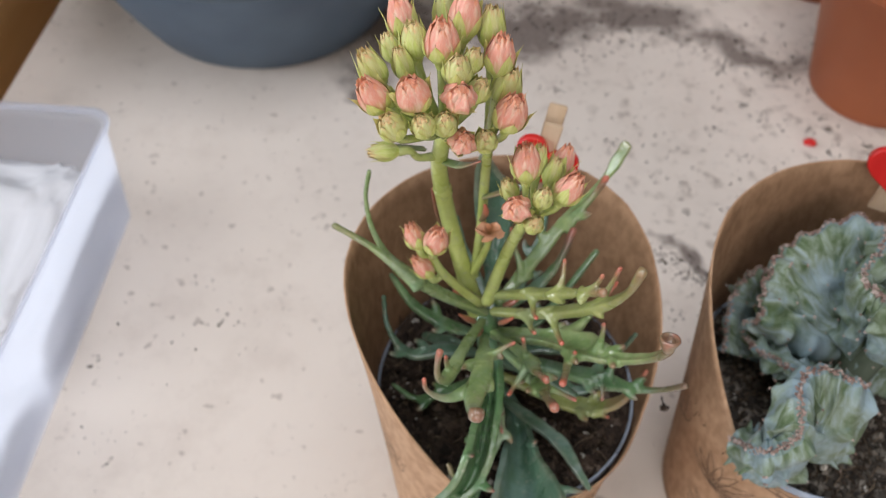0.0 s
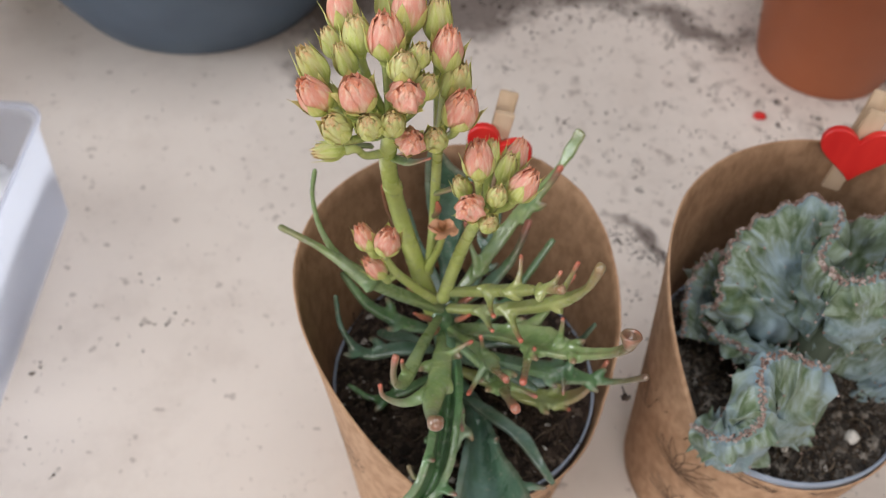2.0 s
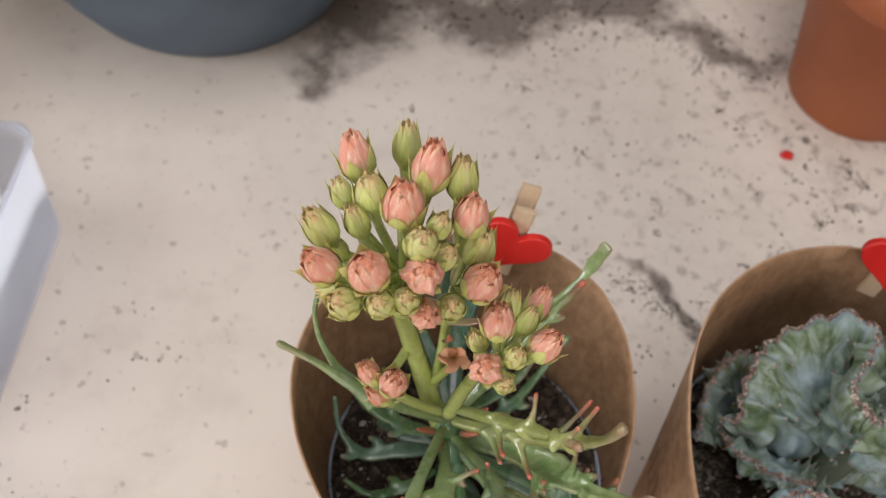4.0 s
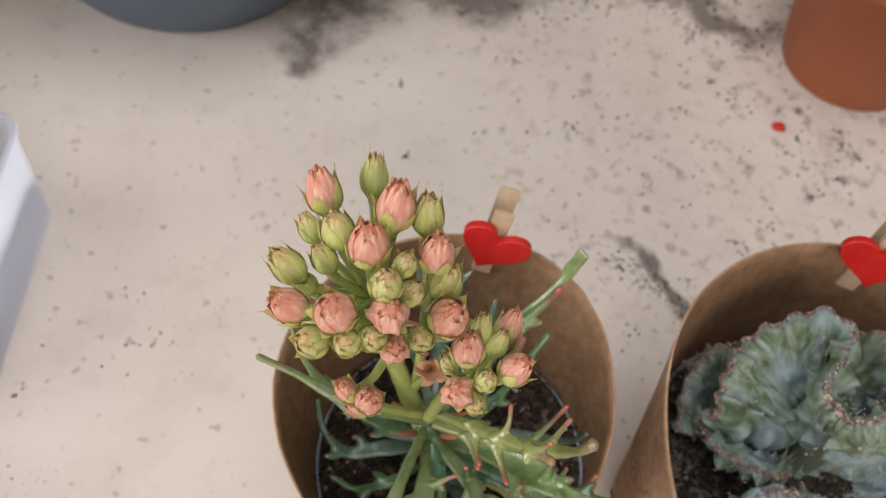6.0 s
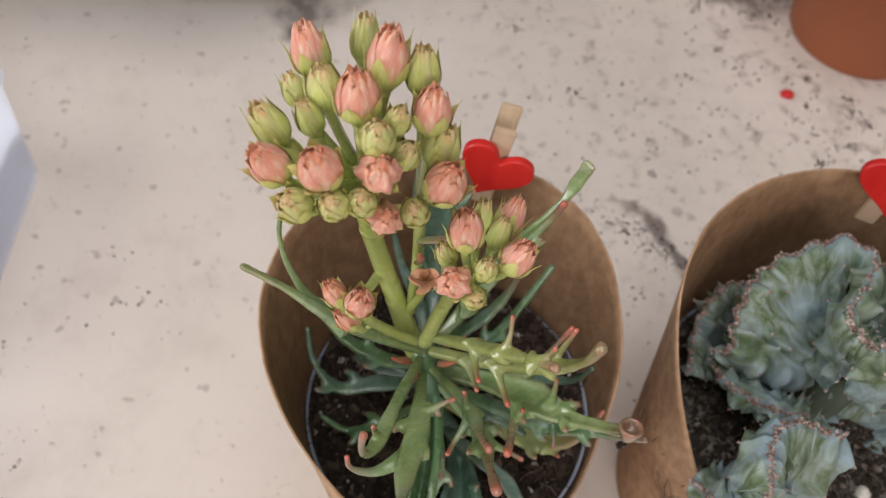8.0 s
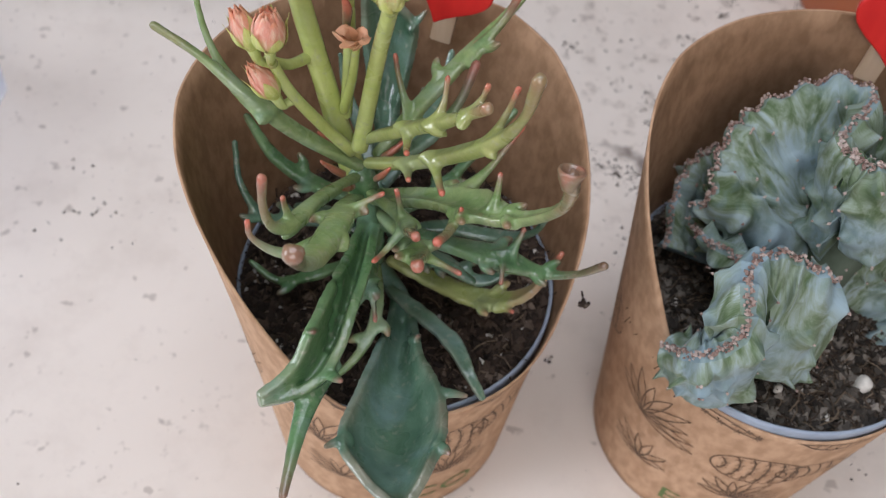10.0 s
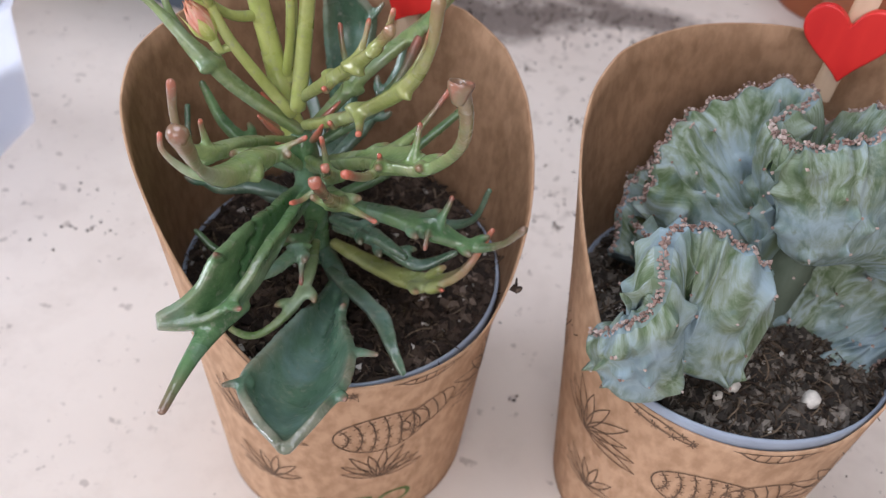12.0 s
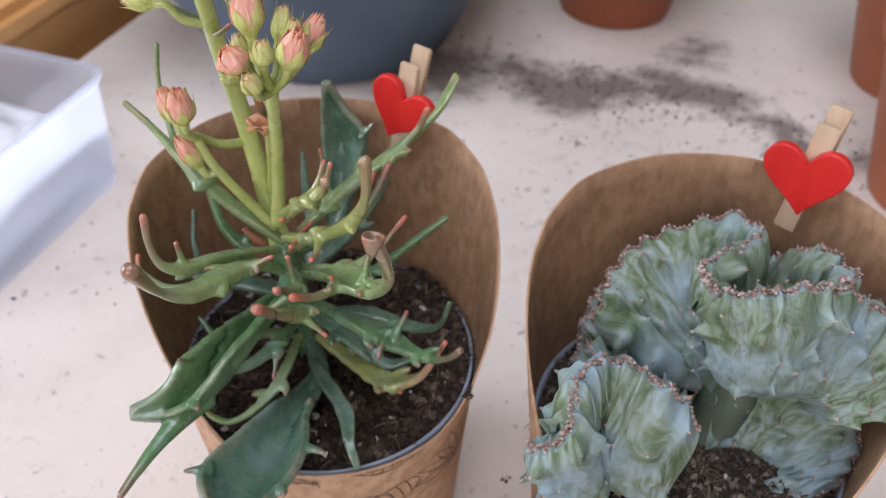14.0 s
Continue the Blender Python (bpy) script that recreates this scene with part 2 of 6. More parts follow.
GREYCRUMB = by_island("dusty_crumbs", ((0.0, (0.020, 0.018, 0.015)), (0.6, (0.066, 0.057, 0.046)), (1.0, (0.27, 0.24, 0.20))))
FIBRE = by_island("soil_fibres", ((0.0, (0.025, 0.017, 0.011)), (0.6, (0.07, 0.048, 0.032)), (1.0, (0.20, 0.15, 0.10))))
PERLITE = by_island("perlite", ((0.0, (0.34, 0.32, 0.29)), (1.0, (0.70, 0.67, 0.60))), 0.85, 500)
GRAVEL = by_island("bowl_gravel", ((0.0, (0.20, 0.17, 0.15)), (0.4, (0.32, 0.28, 0.24)), (1.0, (0.54, 0.48, 0.42))), 0.8, 300)
DIRT = by_island("table_dirt", ((0.0, (0.025, 0.02, 0.017)), (0.6, (0.07, 0.055, 0.045)), (1.0, (0.17, 0.14, 0.11))))
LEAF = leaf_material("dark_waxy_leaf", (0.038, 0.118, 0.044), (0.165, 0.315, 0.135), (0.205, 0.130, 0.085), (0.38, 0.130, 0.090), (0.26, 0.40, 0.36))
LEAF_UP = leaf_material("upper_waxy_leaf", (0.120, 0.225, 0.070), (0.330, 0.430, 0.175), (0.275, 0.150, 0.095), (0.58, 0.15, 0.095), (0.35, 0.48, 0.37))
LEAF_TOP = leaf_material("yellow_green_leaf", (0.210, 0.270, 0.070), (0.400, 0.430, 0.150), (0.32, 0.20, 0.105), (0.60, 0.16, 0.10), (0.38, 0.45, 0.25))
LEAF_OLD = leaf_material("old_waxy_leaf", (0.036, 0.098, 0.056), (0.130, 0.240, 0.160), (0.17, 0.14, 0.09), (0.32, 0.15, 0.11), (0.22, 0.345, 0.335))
STEM = leaf_material("flower_stem_skin", (0.37, 0.45, 0.11), (0.54, 0.60, 0.20), (0.36, 0.38, 0.11), (0.45, 0.22, 0.10), (0.58, 0.66, 0.30))
PINK = petal_material("coral_petal", (0.66, 0.62, 0.26), (0.88, 0.40, 0.31), (0.84, 0.33, 0.19), (0.95, 0.72, 0.55))
PALE = petal_material("pale_green_petal", (0.52, 0.64, 0.18), (0.64, 0.68, 0.27), (0.78, 0.52, 0.27), (0.72, 0.76, 0.40))
SEPAL = petal_material("green_sepal", (0.50, 0.63, 0.15), (0.64, 0.73, 0.23), (0.58, 0.40, 0.15), (0.76, 0.82, 0.40))
DRIED = petal_material("withered_petal", (0.62, 0.38, 0.18), (0.82, 0.45, 0.27), (0.72, 0.34, 0.18))
CACTUS = cactus_material()
# trunk skin darkened: the shade between the lobes is put into its colour
SHADED_SKIN = plain("shaded_skin", (0.055, 0.075, 0.050), (0.13, 0.165, 0.125), 120, 0.7, 0.25, 0.5, (1, 1, 0.4), 0.0012)
AREOLE = by_island("areole_knobs", ((0.0, (0.22, 0.13, 0.105)), (0.5, (0.40, 0.29, 0.245)), (1.0, (0.58, 0.49, 0.44))), 0.8, 700)
FROST = frosted_material()
# unseen walls and ceiling, dark to cut bounced light; table legs share it
WALL = plain("wall_paint", (0.20, 0.18, 0.155), (0.25, 0.22, 0.19), 5, 0.8)
BAG = Mat("thin_white_bag", 0.5, 0, 0.4).colour((0.88, 0.90, 0.93)).through_light((0.95, 0.97, 1.0), 0.25)
BAG.bump(BAG.noise(40, 4), 0.15, 0.002)
FLOOR = plain("floor_boards", (0.22, 0.13, 0.07), (0.34, 0.21, 0.12), 6, 0.5)
YELLOW = plain("yellow_scrap", (0.70, 0.62, 0.10), (0.80, 0.74, 0.20), 80, 0.6)


# ---------------------------------------------------------------- mesh helpers
ORIGIN = {}
rng = random.Random(7)


def thing(name, at, label, category, group="", kind=""):
    ob = new(name)
    ob.empty_display_size = 0.02
    ob.location = at
    ORIGIN[ob.name] = Vector(at)
    return tagged(ob, label, category, group, kind)


def mesh_from(bm, name, material, smooth=True):
    me = bpy.data.meshes.new(name)
    bm.to_mesh(me)
    bm.free()
    me.materials.append(material)
    if smooth:
        me.polygons.foreach_set("use_smooth", [True] * len(me.polygons))
    return me


def part(name, bm, material, parent=None, label="", smooth=True):
    """Links a bmesh in world places as one mesh object under a thing or a part."""
    me = mesh_from(bm, name, material, smooth)
    ob = new(name, me)
    if parent is not None:
        base = ORIGIN[parent.name]
        me.transform(Matrix.Translation(-base))
        ob.parent = parent
        ORIGIN[ob.name] = base
    if label:
        ob["label"] = label
    return ob


def single(name, bm, material, label, category, group="", kind="", smooth=True):
    me = mesh_from(bm, name, material, smooth)
    return tagged(new(name, me), label, category, group, kind)


def curve_points(pts, n):
    """Catmull-Rom through the points, n samples."""
    p = [Vector(q) for q in pts]
    p = [2 * p[0] - p[1]] + p + [2 * p[-1] - p[-2]]
    out = []
    for i in range(n):
        s = i / (n - 1) * (len(p) - 3)
        k = min(int(s), len(p) - 4)
        t = s - k
        a, b, c, d = p[k:k + 4]
        out.append(0.5 * (2 * b + (c - a) * t + (2 * a - 5 * b + 4 * c - d) * t * t + (3 * b - a - 3 * c + d) * t ** 3))
    return out


def value_at(vals, s):
    """Linear blend through a list of values, s from 0 to 1."""
    f = s * (len(vals) - 1)
    k = min(int(f), len(vals) - 2)
    return vals[k] + (vals[k + 1] - vals[k]) * (f - k)


def tip_layer(bm):
    return bm.verts.layers.float.get("tip") or bm.verts.layers.float.new("tip")


def sweep(bm, pts, width, thick, up=(0, 0, 1), hollow=0.0, tip=(0.0, 1.0), n=18, k=10, wob=0.0, fold=0.0, full=1.0):
    """A tapered, closed, bent body along a line: ellipse sections, hollowed on the upper side; rounded ends."""
    lay = tip_layer(bm)
    edge = bm.verts.layers.float.get("edge") or bm.verts.layers.float.new("edge")
    line = curve_points(pts, n)
    side, rings = None, []
    for i, p in enumerate(line):
        s = i / (n - 1)
        d = (line[min(i + 1, n - 1)] - line[max(i - 1, 0)]).normalized()
        if side is None:
            side = d.cross(Vector(up))
            if side.length < 0.05:
                side = d.cross(Vector((0.3, 1, 0.1)))
        side = (side - d * side.dot(d)).normalized()
        nor = side.cross(d)
        w, h = value_at(width, s), value_at(thick, s)
        if wob:
            w *= 1 + wob * noise.noise(p * 260)
        ends = [1.0]
        if i == 0:
            ends = [0.55, 1.0]
        if i == n - 1:
            ends = [1.0, 0.82, 0.5]
        for e_i, e in enumerate(ends):
            off = 0.0
            if i == n - 1:
                off = (0, 0.45, 0.8)[e_i] * min(w, h)
            if i == 0:
                off = (-0.5, 0)[e_i] * min(w, h)
            ring = []
            for j in range(k):
                a = 2 * math.pi * j / k
                x, y = math.cos(a), math.sin(a)
                yy = math.copysign(abs(y) ** full, y) * h
                if hollow and y > 0:
                    yy = h * (y ** full * (1 - hollow) - hollow * 1.1 * (1 - x * x) + hollow * 0.9 * abs(x) ** 3)
                yy += fold * w * (x * x - 0.35)
                v = bm.verts.new(p + side * (x * w * e) + nor * (yy * e) + d * off)
                v[lay] = tip[0] + (tip[1] - tip[0]) * s
                v[edge] = min(0.6, hollow * 1.2) * abs(x) ** 4
                ring.append(v)
            rings.append(ring)
    for a, b in zip(rings, rings[1:]):
        for j in range(k):
            bm.faces.new((a[j], a[(j + 1) % k], b[(j + 1) % k], b[j]))
    bm.faces.new(list(reversed(rings[0])))
    bm.faces.new(rings[-1])


def lathe(bm, profile, at, n=64, turn=0.0):
    """A turned body; the profile is (radius, height) from the outside in, closed at radius zero where given."""
    rings = []
    for r, z in profile:
        if r < 1e-6:
            rings.append([bm.verts.new((at[0], at[1], at[2] + z))])
        else:
            rings.append([bm.verts.new((at[0] + r * math.cos(2 * math.pi * i / n + turn), at[1] + r * math.sin(2 * math.pi * i / n + turn), at[2] + z)) for i in range(n)])
    for a, b in zip(rings, rings[1:]):
        for i in range(n):
            j = (i + 1) % n
            if len(a) == 1 and len(b) > 1:
                bm.faces.new((a[0], b[j], b[i]))
            elif len(b) == 1 and len(a) > 1:
                bm.faces.new((a[i], a[j], b[0]))
            elif len(a) > 1:
                bm.faces.new((a[i], a[j], b[j], b[i]))


def box(bm, x0, y0, z0, x1, y1, z1, bevel=0.0):
    made = bmesh.ops.create_cube(bm, size=1)["verts"]
    for v in made:
        v.co = Vector((x0 if v.co.x < 0 else x1, y0 if v.co.y < 0 else y1, z0 if v.co.z < 0 else z1))
    if bevel:
        edges = list({e for v in made for e in v.link_edges})
        bmesh.ops.bevel(bm, geom=edges, offset=bevel, segments=2, affect="EDGES")


def grains(places, name):
    """Many small uneven lumps: (place, size) each an eight-faced, jittered body; one mesh."""
    vs, fs = [], []
    for p, s in places:
        k = len(vs)
        m = Euler((rng.uniform(0, 6), rng.uniform(0, 6), rng.uniform(0, 6))).to_matrix()
        for q in ((1, 0, 0), (-1, 0, 0), (0, 1, 0), (0, -1, 0), (0, 0, 1), (0, 0, -1)):
            vs.append(Vector(p) + m @ (Vector(q) * s * rng.uniform(0.55, 1.25)))
        for a, b, c in ((0, 2, 4), (2, 1, 4), (1, 3, 4), (3, 0, 4), (2, 0, 5), (1, 2, 5), (3, 1, 5), (0, 3, 5)):
            fs.append((k + a, k + b, k + c))
    me = bpy.data.meshes.new(name)
    me.from_pydata(vs, [], fs)
    return me


def stuff(name, me, material, label, category, parent=None):
    me.materials.append(material)
    ob = new(name, me)
    if parent is not None:
        me.transform(Matrix.Translation(-ORIGIN[parent.name]))
        ob.parent = parent
        ob["label"] = label
        ob["kind"] = "stuff"
        return ob
    return tagged(ob, label, category, "", "stuff")


def strands(places, name):
    """Thin bent fibres: (start, direction, length, radius); three-sided."""
    vs, fs = [], []
    for p, d, length, r in places:
        d = Vector(d).normalized()
        a = d.orthogonal().normalized()
        b = d.cross(a)
        bend = a * rng.uniform(-0.3, 0.3) * length
        k = len(vs)
        for i in range(4):
            s = i / 3
            c = Vector(p) + d * length * (s - 0.5) + bend * (4 * s * (1 - s))
            for j in range(3):
                t = 2.094 * j
                vs.append(c + (a * math.cos(t) + b * math.sin(t)) * r)
        for i in range(3):
            for j in range(3):
                fs.append((k + 3 * i + j, k + 3 * i + (j + 1) % 3, k + 3 * i + 3 + (j + 1) % 3, k + 3 * i + 3 + j))
    me = bpy.data.meshes.new(name)
    me.from_pydata(vs, [], fs)
    return me


# ---------------------------------------------------------------- the room
TOP = -0.75  # floor below the table top


def slab(name, x0, y0, z0, x1, y1, z1, material, label, category):
    bm = bmesh.new()
    box(bm, x0, y0, z0, x1, y1, z1)
    return single(name, bm, material, label, category, "", "structure", False)


slab("floor", -2.7, -1.5, TOP - 0.1, 1.7, 2.4, TOP, FLOOR, "brown wooden floor boards under the table", "floor")
bm = bmesh.new()
for x0, y0, x1, y1 in ((-2.7, -1.5, -0.7, 2.4), (0.8, -1.5, 1.7, 2.4), (-0.7, -1.5, 0.8, -0.7), (-0.7, 0.9, 0.8, 2.4)):
    box(bm, x0, y0, 2.1, x1, y1, 2.2)
single("ceiling", bm, WALL, "unseen grey-beige ceiling with an added skylight opening", "ceiling", "", "structure", False)
slab("wall_east", 1.5, -1.5, TOP, 1.6, 2.4, 2.1, WALL, "unseen grey-beige wall, kept dark to cut bounced light", "wall")
slab("wall_north", -2.5, 2.3, TOP, 1.5, 2.4, 2.1, WALL, "unseen grey-beige wall, kept dark to cut bounced light", "wall")


def window_wall(name, flat, lo, hi, a0, a1, z0, z1):
    """An unseen wall with one added window opening; flat: the axis across the wall, lo and hi its faces, a0 to a1 and
    z0 to z1 the opening.
    """
    bm = bmesh.new()
    run = (-1.5, 2.4) if flat == "x" else (-2.5, 1.5)
    for s0, s1, t0, t1 in ((run[0], run[1], TOP, z0), (run[0], run[1], z1, 2.1), (run[0], a0, z0, z1), (a1, run[1], z0, z1)):
        if flat == "x":
            box(bm, lo, s0, t0, hi, s1, t1)
        else:
            box(bm, s0, lo, t0, s1, hi, t1)
    single(name, bm, WALL, "unseen grey-beige wall with a large added window opening", "wall", "", "structure", False)


window_wall("wall_west", "x", -2.7, -2.5, -1.25, 0.05, 0.5, 1.95)
window_wall("wall_south", "y", -1.5, -1.3, -0.6, 0.9, 0.3, 1.6)

table = thing("table", (0.0, 0.0, TOP), "white painted wooden table strewn with potting soil", "table")
bm = bmesh.new()
box(bm, -0.222, -0.55, -0.03, 0.95, 1.15, 0.0, 0.002)
part("tabletop", bm, TABLE, table, "white painted top with swept soil smears", False)
for lx, ly in ((-0.19, -0.5), (0.91, -0.5), (-0.19, 1.1), (0.91, 1.1)):
    bm = bmesh.new()
    box(bm, lx - 0.025, ly - 0.025, TOP, lx + 0.025, ly + 0.025, -0.0305, 0.003)
    part("leg", bm, WALL, table, "", False)

# honey-coloured wooden cabinet that stands against the table's edge
cabinet = thing("wooden_cabinet", (-0.42, 0.45, TOP), "honey-coloured wooden cabinet standing against the table edge", "cabinet")
bm = bmesh.new()
box(bm, -0.62, -0.4, TOP, -0.245, 1.3, 0.03, 0.006)
part("body", bm, WOOD, cabinet, "", False)
bm = bmesh.new()
box(bm, -0.63, -0.42, 0.0305, -0.228, 1.32, 0.055, 0.008)
part("top_board", bm, WOOD, cabinet, "rounded wooden top board", False)


# ---------------------------------------------------------------- paper-wrapped pots
RIM = ((0, 0.0885), (34, 0.0885), (44, 0.092), (54, 0.1015), (64, 0.114), (76, 0.127), (90, 0.1405), (104, 0.149), (122, 0.1545), (150, 0.1565), (180, 0.157))


def rim_height(off):
    off = abs((off + 180) % 360 - 180)
    for (a, za), (b, zb) in zip(RIM, RIM[1:]):
        if off <= b:
            s = (off - a) / (b - a)
            return za + (zb - za) * s
    return RIM[-1][1]


class Cup:
    """A flared kraft paper sleeve, cut low in front; front: the direction of the low side in degrees."""

    def __init__(self, x, y, r0, flare, front, lift, lip, bulge=0.0):
        self.lip, self.bulge = lip, bulge
        self.x, self.y, self.r0, self.flare, self.front, self.lift = x, y, r0, flare, front, lift

    def r(self, z):
        return self.r0 + self.flare * z

    def at(self, ang, z, out=0.0):
        a = radians(ang)
        wave = self.lip * (z / 0.155) ** 4 + self.bulge * max(0.0, math.cos(a + 0.5)) ** 4 * (max(0.0, z - 0.075) / 0.08) ** 1.2 + 0.0007 * math.sin(3 * a + self.front) * (z / 0.15)
        r = self.r(z) + wave + out
        return Vector((self.x + r * math.cos(a), self.y + r * math.sin(a), z))

    def top(self, ang):
        off = abs((ang - self.front + 180) % 360 - 180)
        return rim_height(off) + self.lift * min(1.0, off / 120)

    def sleeve(self, thing_ob):
        bm = bmesh.new()
        n, m, thick = 144, 22, 0.0007
        outer, inner = [], []
        for i in range(n):
            ang = 360 * i / n
            top = self.top(ang)
            outer.append([bm.verts.new(self.at(ang, 0.0005 + (top - 0.0005) * j / m)) for j in range(m + 1)])
            inner.append([bm.verts.new(self.at(ang, 0.0005 + (top - 0.0005) * j / m, -thick)) for j in range(m + 1)])
        for i in range(n):
            k = (i + 1) % n
            for j in range(m):
                bm.faces.new((outer[i][j], outer[k][j], outer[k][j + 1], outer[i][j + 1]))
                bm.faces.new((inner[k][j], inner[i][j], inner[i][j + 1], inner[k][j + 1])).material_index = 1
            bm.faces.new((outer[i][m], outer[k][m], inner[k][m], inner[i][m]))
            bm.faces.new((outer[k][0], outer[i][0], inner[i][0], inner[k][0]))
        ob = part("paper_sleeve", bm, KRAFT, thing_ob, "brown kraft paper sleeve with printed cactus drawings")
        ob.data.materials.append(SHADED_KRAFT)
        return ob

    def flap(self, thing_ob, ang0, ang1):
        """The glued overlap inside the back of the sleeve."""
        bm = bmesh.new()
        rows = []
        for i in range(9):
            ang = ang0 + (ang1 - ang0) * i / 8
            z0, z1 = 0.03, self.top(ang) - 0.0003
            rows.append([bm.verts.new(self.at(ang, z0 + (z1 - z0) * j / 6, -0.00105)) for j in range(7)])
        for a, b in zip(rows, rows[1:]):
            for j in range(6):
                bm.faces.new((b[j], a[j], a[j + 1], b[j + 1]))
        part("glued_overlap", bm, SHADED_KRAFT, thing_ob)


def draw(bm, cup, line, width=0.00023):
    """An inked line on the sleeve: line is (angle, height) pairs."""
    n = len(line)
    rows = []
    for i, (a, z) in enumerate(line):
        z = min(z, cup.top(a) - 0.0012)
        a0, z0 = line[max(i - 1, 0)]
        a1, z1 = line[min(i + 1, n - 1)]
        arc = radians(1) * cup.r(z)
        dx, dz = (a1 - a0) * arc, z1 - z0
        ln = math.hypot(dx, dz) or 1.0
        w = width * (0.6 + 0.4 * math.sin(math.pi * i / max(n - 1, 1)))
        ox, oz = -dz / ln * w / arc, dx / ln * w
        rows.append((bm.verts.new(cup.at(a + ox, z + oz, 0.00022)), bm.verts.new(cup.at(a - ox, z - oz, 0.00022))))
    for p, q in zip(rows, rows[1:]):
        bm.faces.new((p[0], p[1], q[1], q[0]))


def barrel_cactus(bm, cup, ang, z, wide, high, lean=0.0, rows=6, barbs=True):
    """A printed reclining barrel cactus; sizes in metres along the paper."""
    per = 1 / (radians(1) * cup.r(z))

    def put(u, v):
        c, s = math.cos(lean), math.sin(lean)
        return ang + (u * c - v * s) * per, z + u * s + v * c

    draw(bm, cup, [put(wide / 2 * math.cos(t * 0.2618), high / 2 * math.sin(t * 0.2618)) for t in range(25)], 0.0003)
    for i in range(rows):
        f = -0.85 + 1.75 * i / rows
        half = math.sqrt(max(0.02, 1 - f * f)) * high / 2
        pts = []
        for t in range(9):
            s = -1 + t / 4
            pts.append((wide / 2 * f + 0.12 * wide * (1 - s * s) * (0.4 - 0.3 * f), half * s))
        draw(bm, cup, [put(*p) for p in pts], 0.00028)
        if barbs:
            for u, v in pts[1:-1:2]:
                for d in (0.6, 2.2, 3.8, 5.4):
                    draw(bm, cup, [put(u, v), put(u + 0.0016 * math.cos(d), v + 0.0016 * math.sin(d))], 0.0003)


def agave(bm, cup, ang, z, size, count=7, lean=0.0, spread=1.15):
    """A printed agave: pointed leaves from one foot."""
    per = 1 / (radians(1) * cup.r(z))
    for i in range(count):
        t = lean + spread * (i / (count - 1) * 2 - 1)
        ln = size * (0.75 + 0.25 * math.cos(1.3 * (t - lean))) * (0.9 + 0.2 * ((i * 7) % 3) / 2)
        for side in (-1, 1):
            pts = []
            for k in range(9):
                s = k / 8
                w = side * size * 0.085 * math.sin(math.pi * min(1, s * 1.02)) ** 0.8
                bend = 0.25 * size * s * s * math.sin(t)
                u = ln * s * math.sin(t) + w * math.cos(t) + bend * 0.5
                v = ln * s * math.cos(t) - w * math.sin(t) - abs(bend) * 0.35
                pts.append((ang + u * per, z + v))
            draw(bm, cup, pts, 0.00026)


def barbed_line(bm, cup, pts, step=5):
    line = [(p.x, p.y) for p in curve_points([(a, z, 0) for a, z in pts], 40)]
    draw(bm, cup, line, 0.00035)
    per = 1 / (radians(1) * cup.r(line[0][1]))
    for i in range(2, 40, step):
        a, z = line[i]
        for d in (0.5, 1.7, 2.9, 4.1, 5.3):
            draw(bm, cup, [(a, z), (a + 0.0016 * math.cos(d) * per, z + 0.0016 * math.sin(d))], 0.0003)


def lettering(cup, text, ang, z, height):
    """Printed letters bent round the sleeve."""
    cu = bpy.data.curves.new("letters", "FONT")
    cu.body, cu.align_x, cu.size = text, "CENTER", height
    tmp = bpy.data.objects.new("letters", cu)
    scene.collection.objects.link(tmp)
    dg = bpy.context.evaluated_depsgraph_get()
    me = bpy.data.meshes.new_from_object(tmp.evaluated_get(dg))
    bpy.data.objects.remove(tmp)
    bm = bmesh.new()
    bm.from_mesh(me)
    bpy.data.meshes.remove(me)
    bmesh.ops.subdivide_edges(bm, edges=[e for e in bm.edges if e.calc_length() > 0.004], cuts=2)
    for v in bm.verts:
        v.co = cup.at(ang + v.co.x * 1.25 / (radians(1) * cup.r(z)), z + v.co.y, 0.00022)
    return bm


def inner_pot(cup, parent, top):
    """The grey nursery pot inside the sleeve."""
    r = cup.r(top) - 0.0013
    bm = bmesh.new()
    lathe(bm, ((0, 0.003), (r * 0.74, 0.003), (r * 0.76, 0.006), (r - 0.0022, top - 0.010), (r, top - 0.0095), (r + 0.0004, top - 0.001), (r - 0.0002, top), (r - 0.0007, top - 0.0003), (r - 0.0013, top - 0.012), (r * 0.75, 0.008), (0, 0.0078)), (cup.x, cup.y, 0), 72)
    return part("inner_pot", bm, POT_GREY, parent, "grey-blue plastic nursery pot")


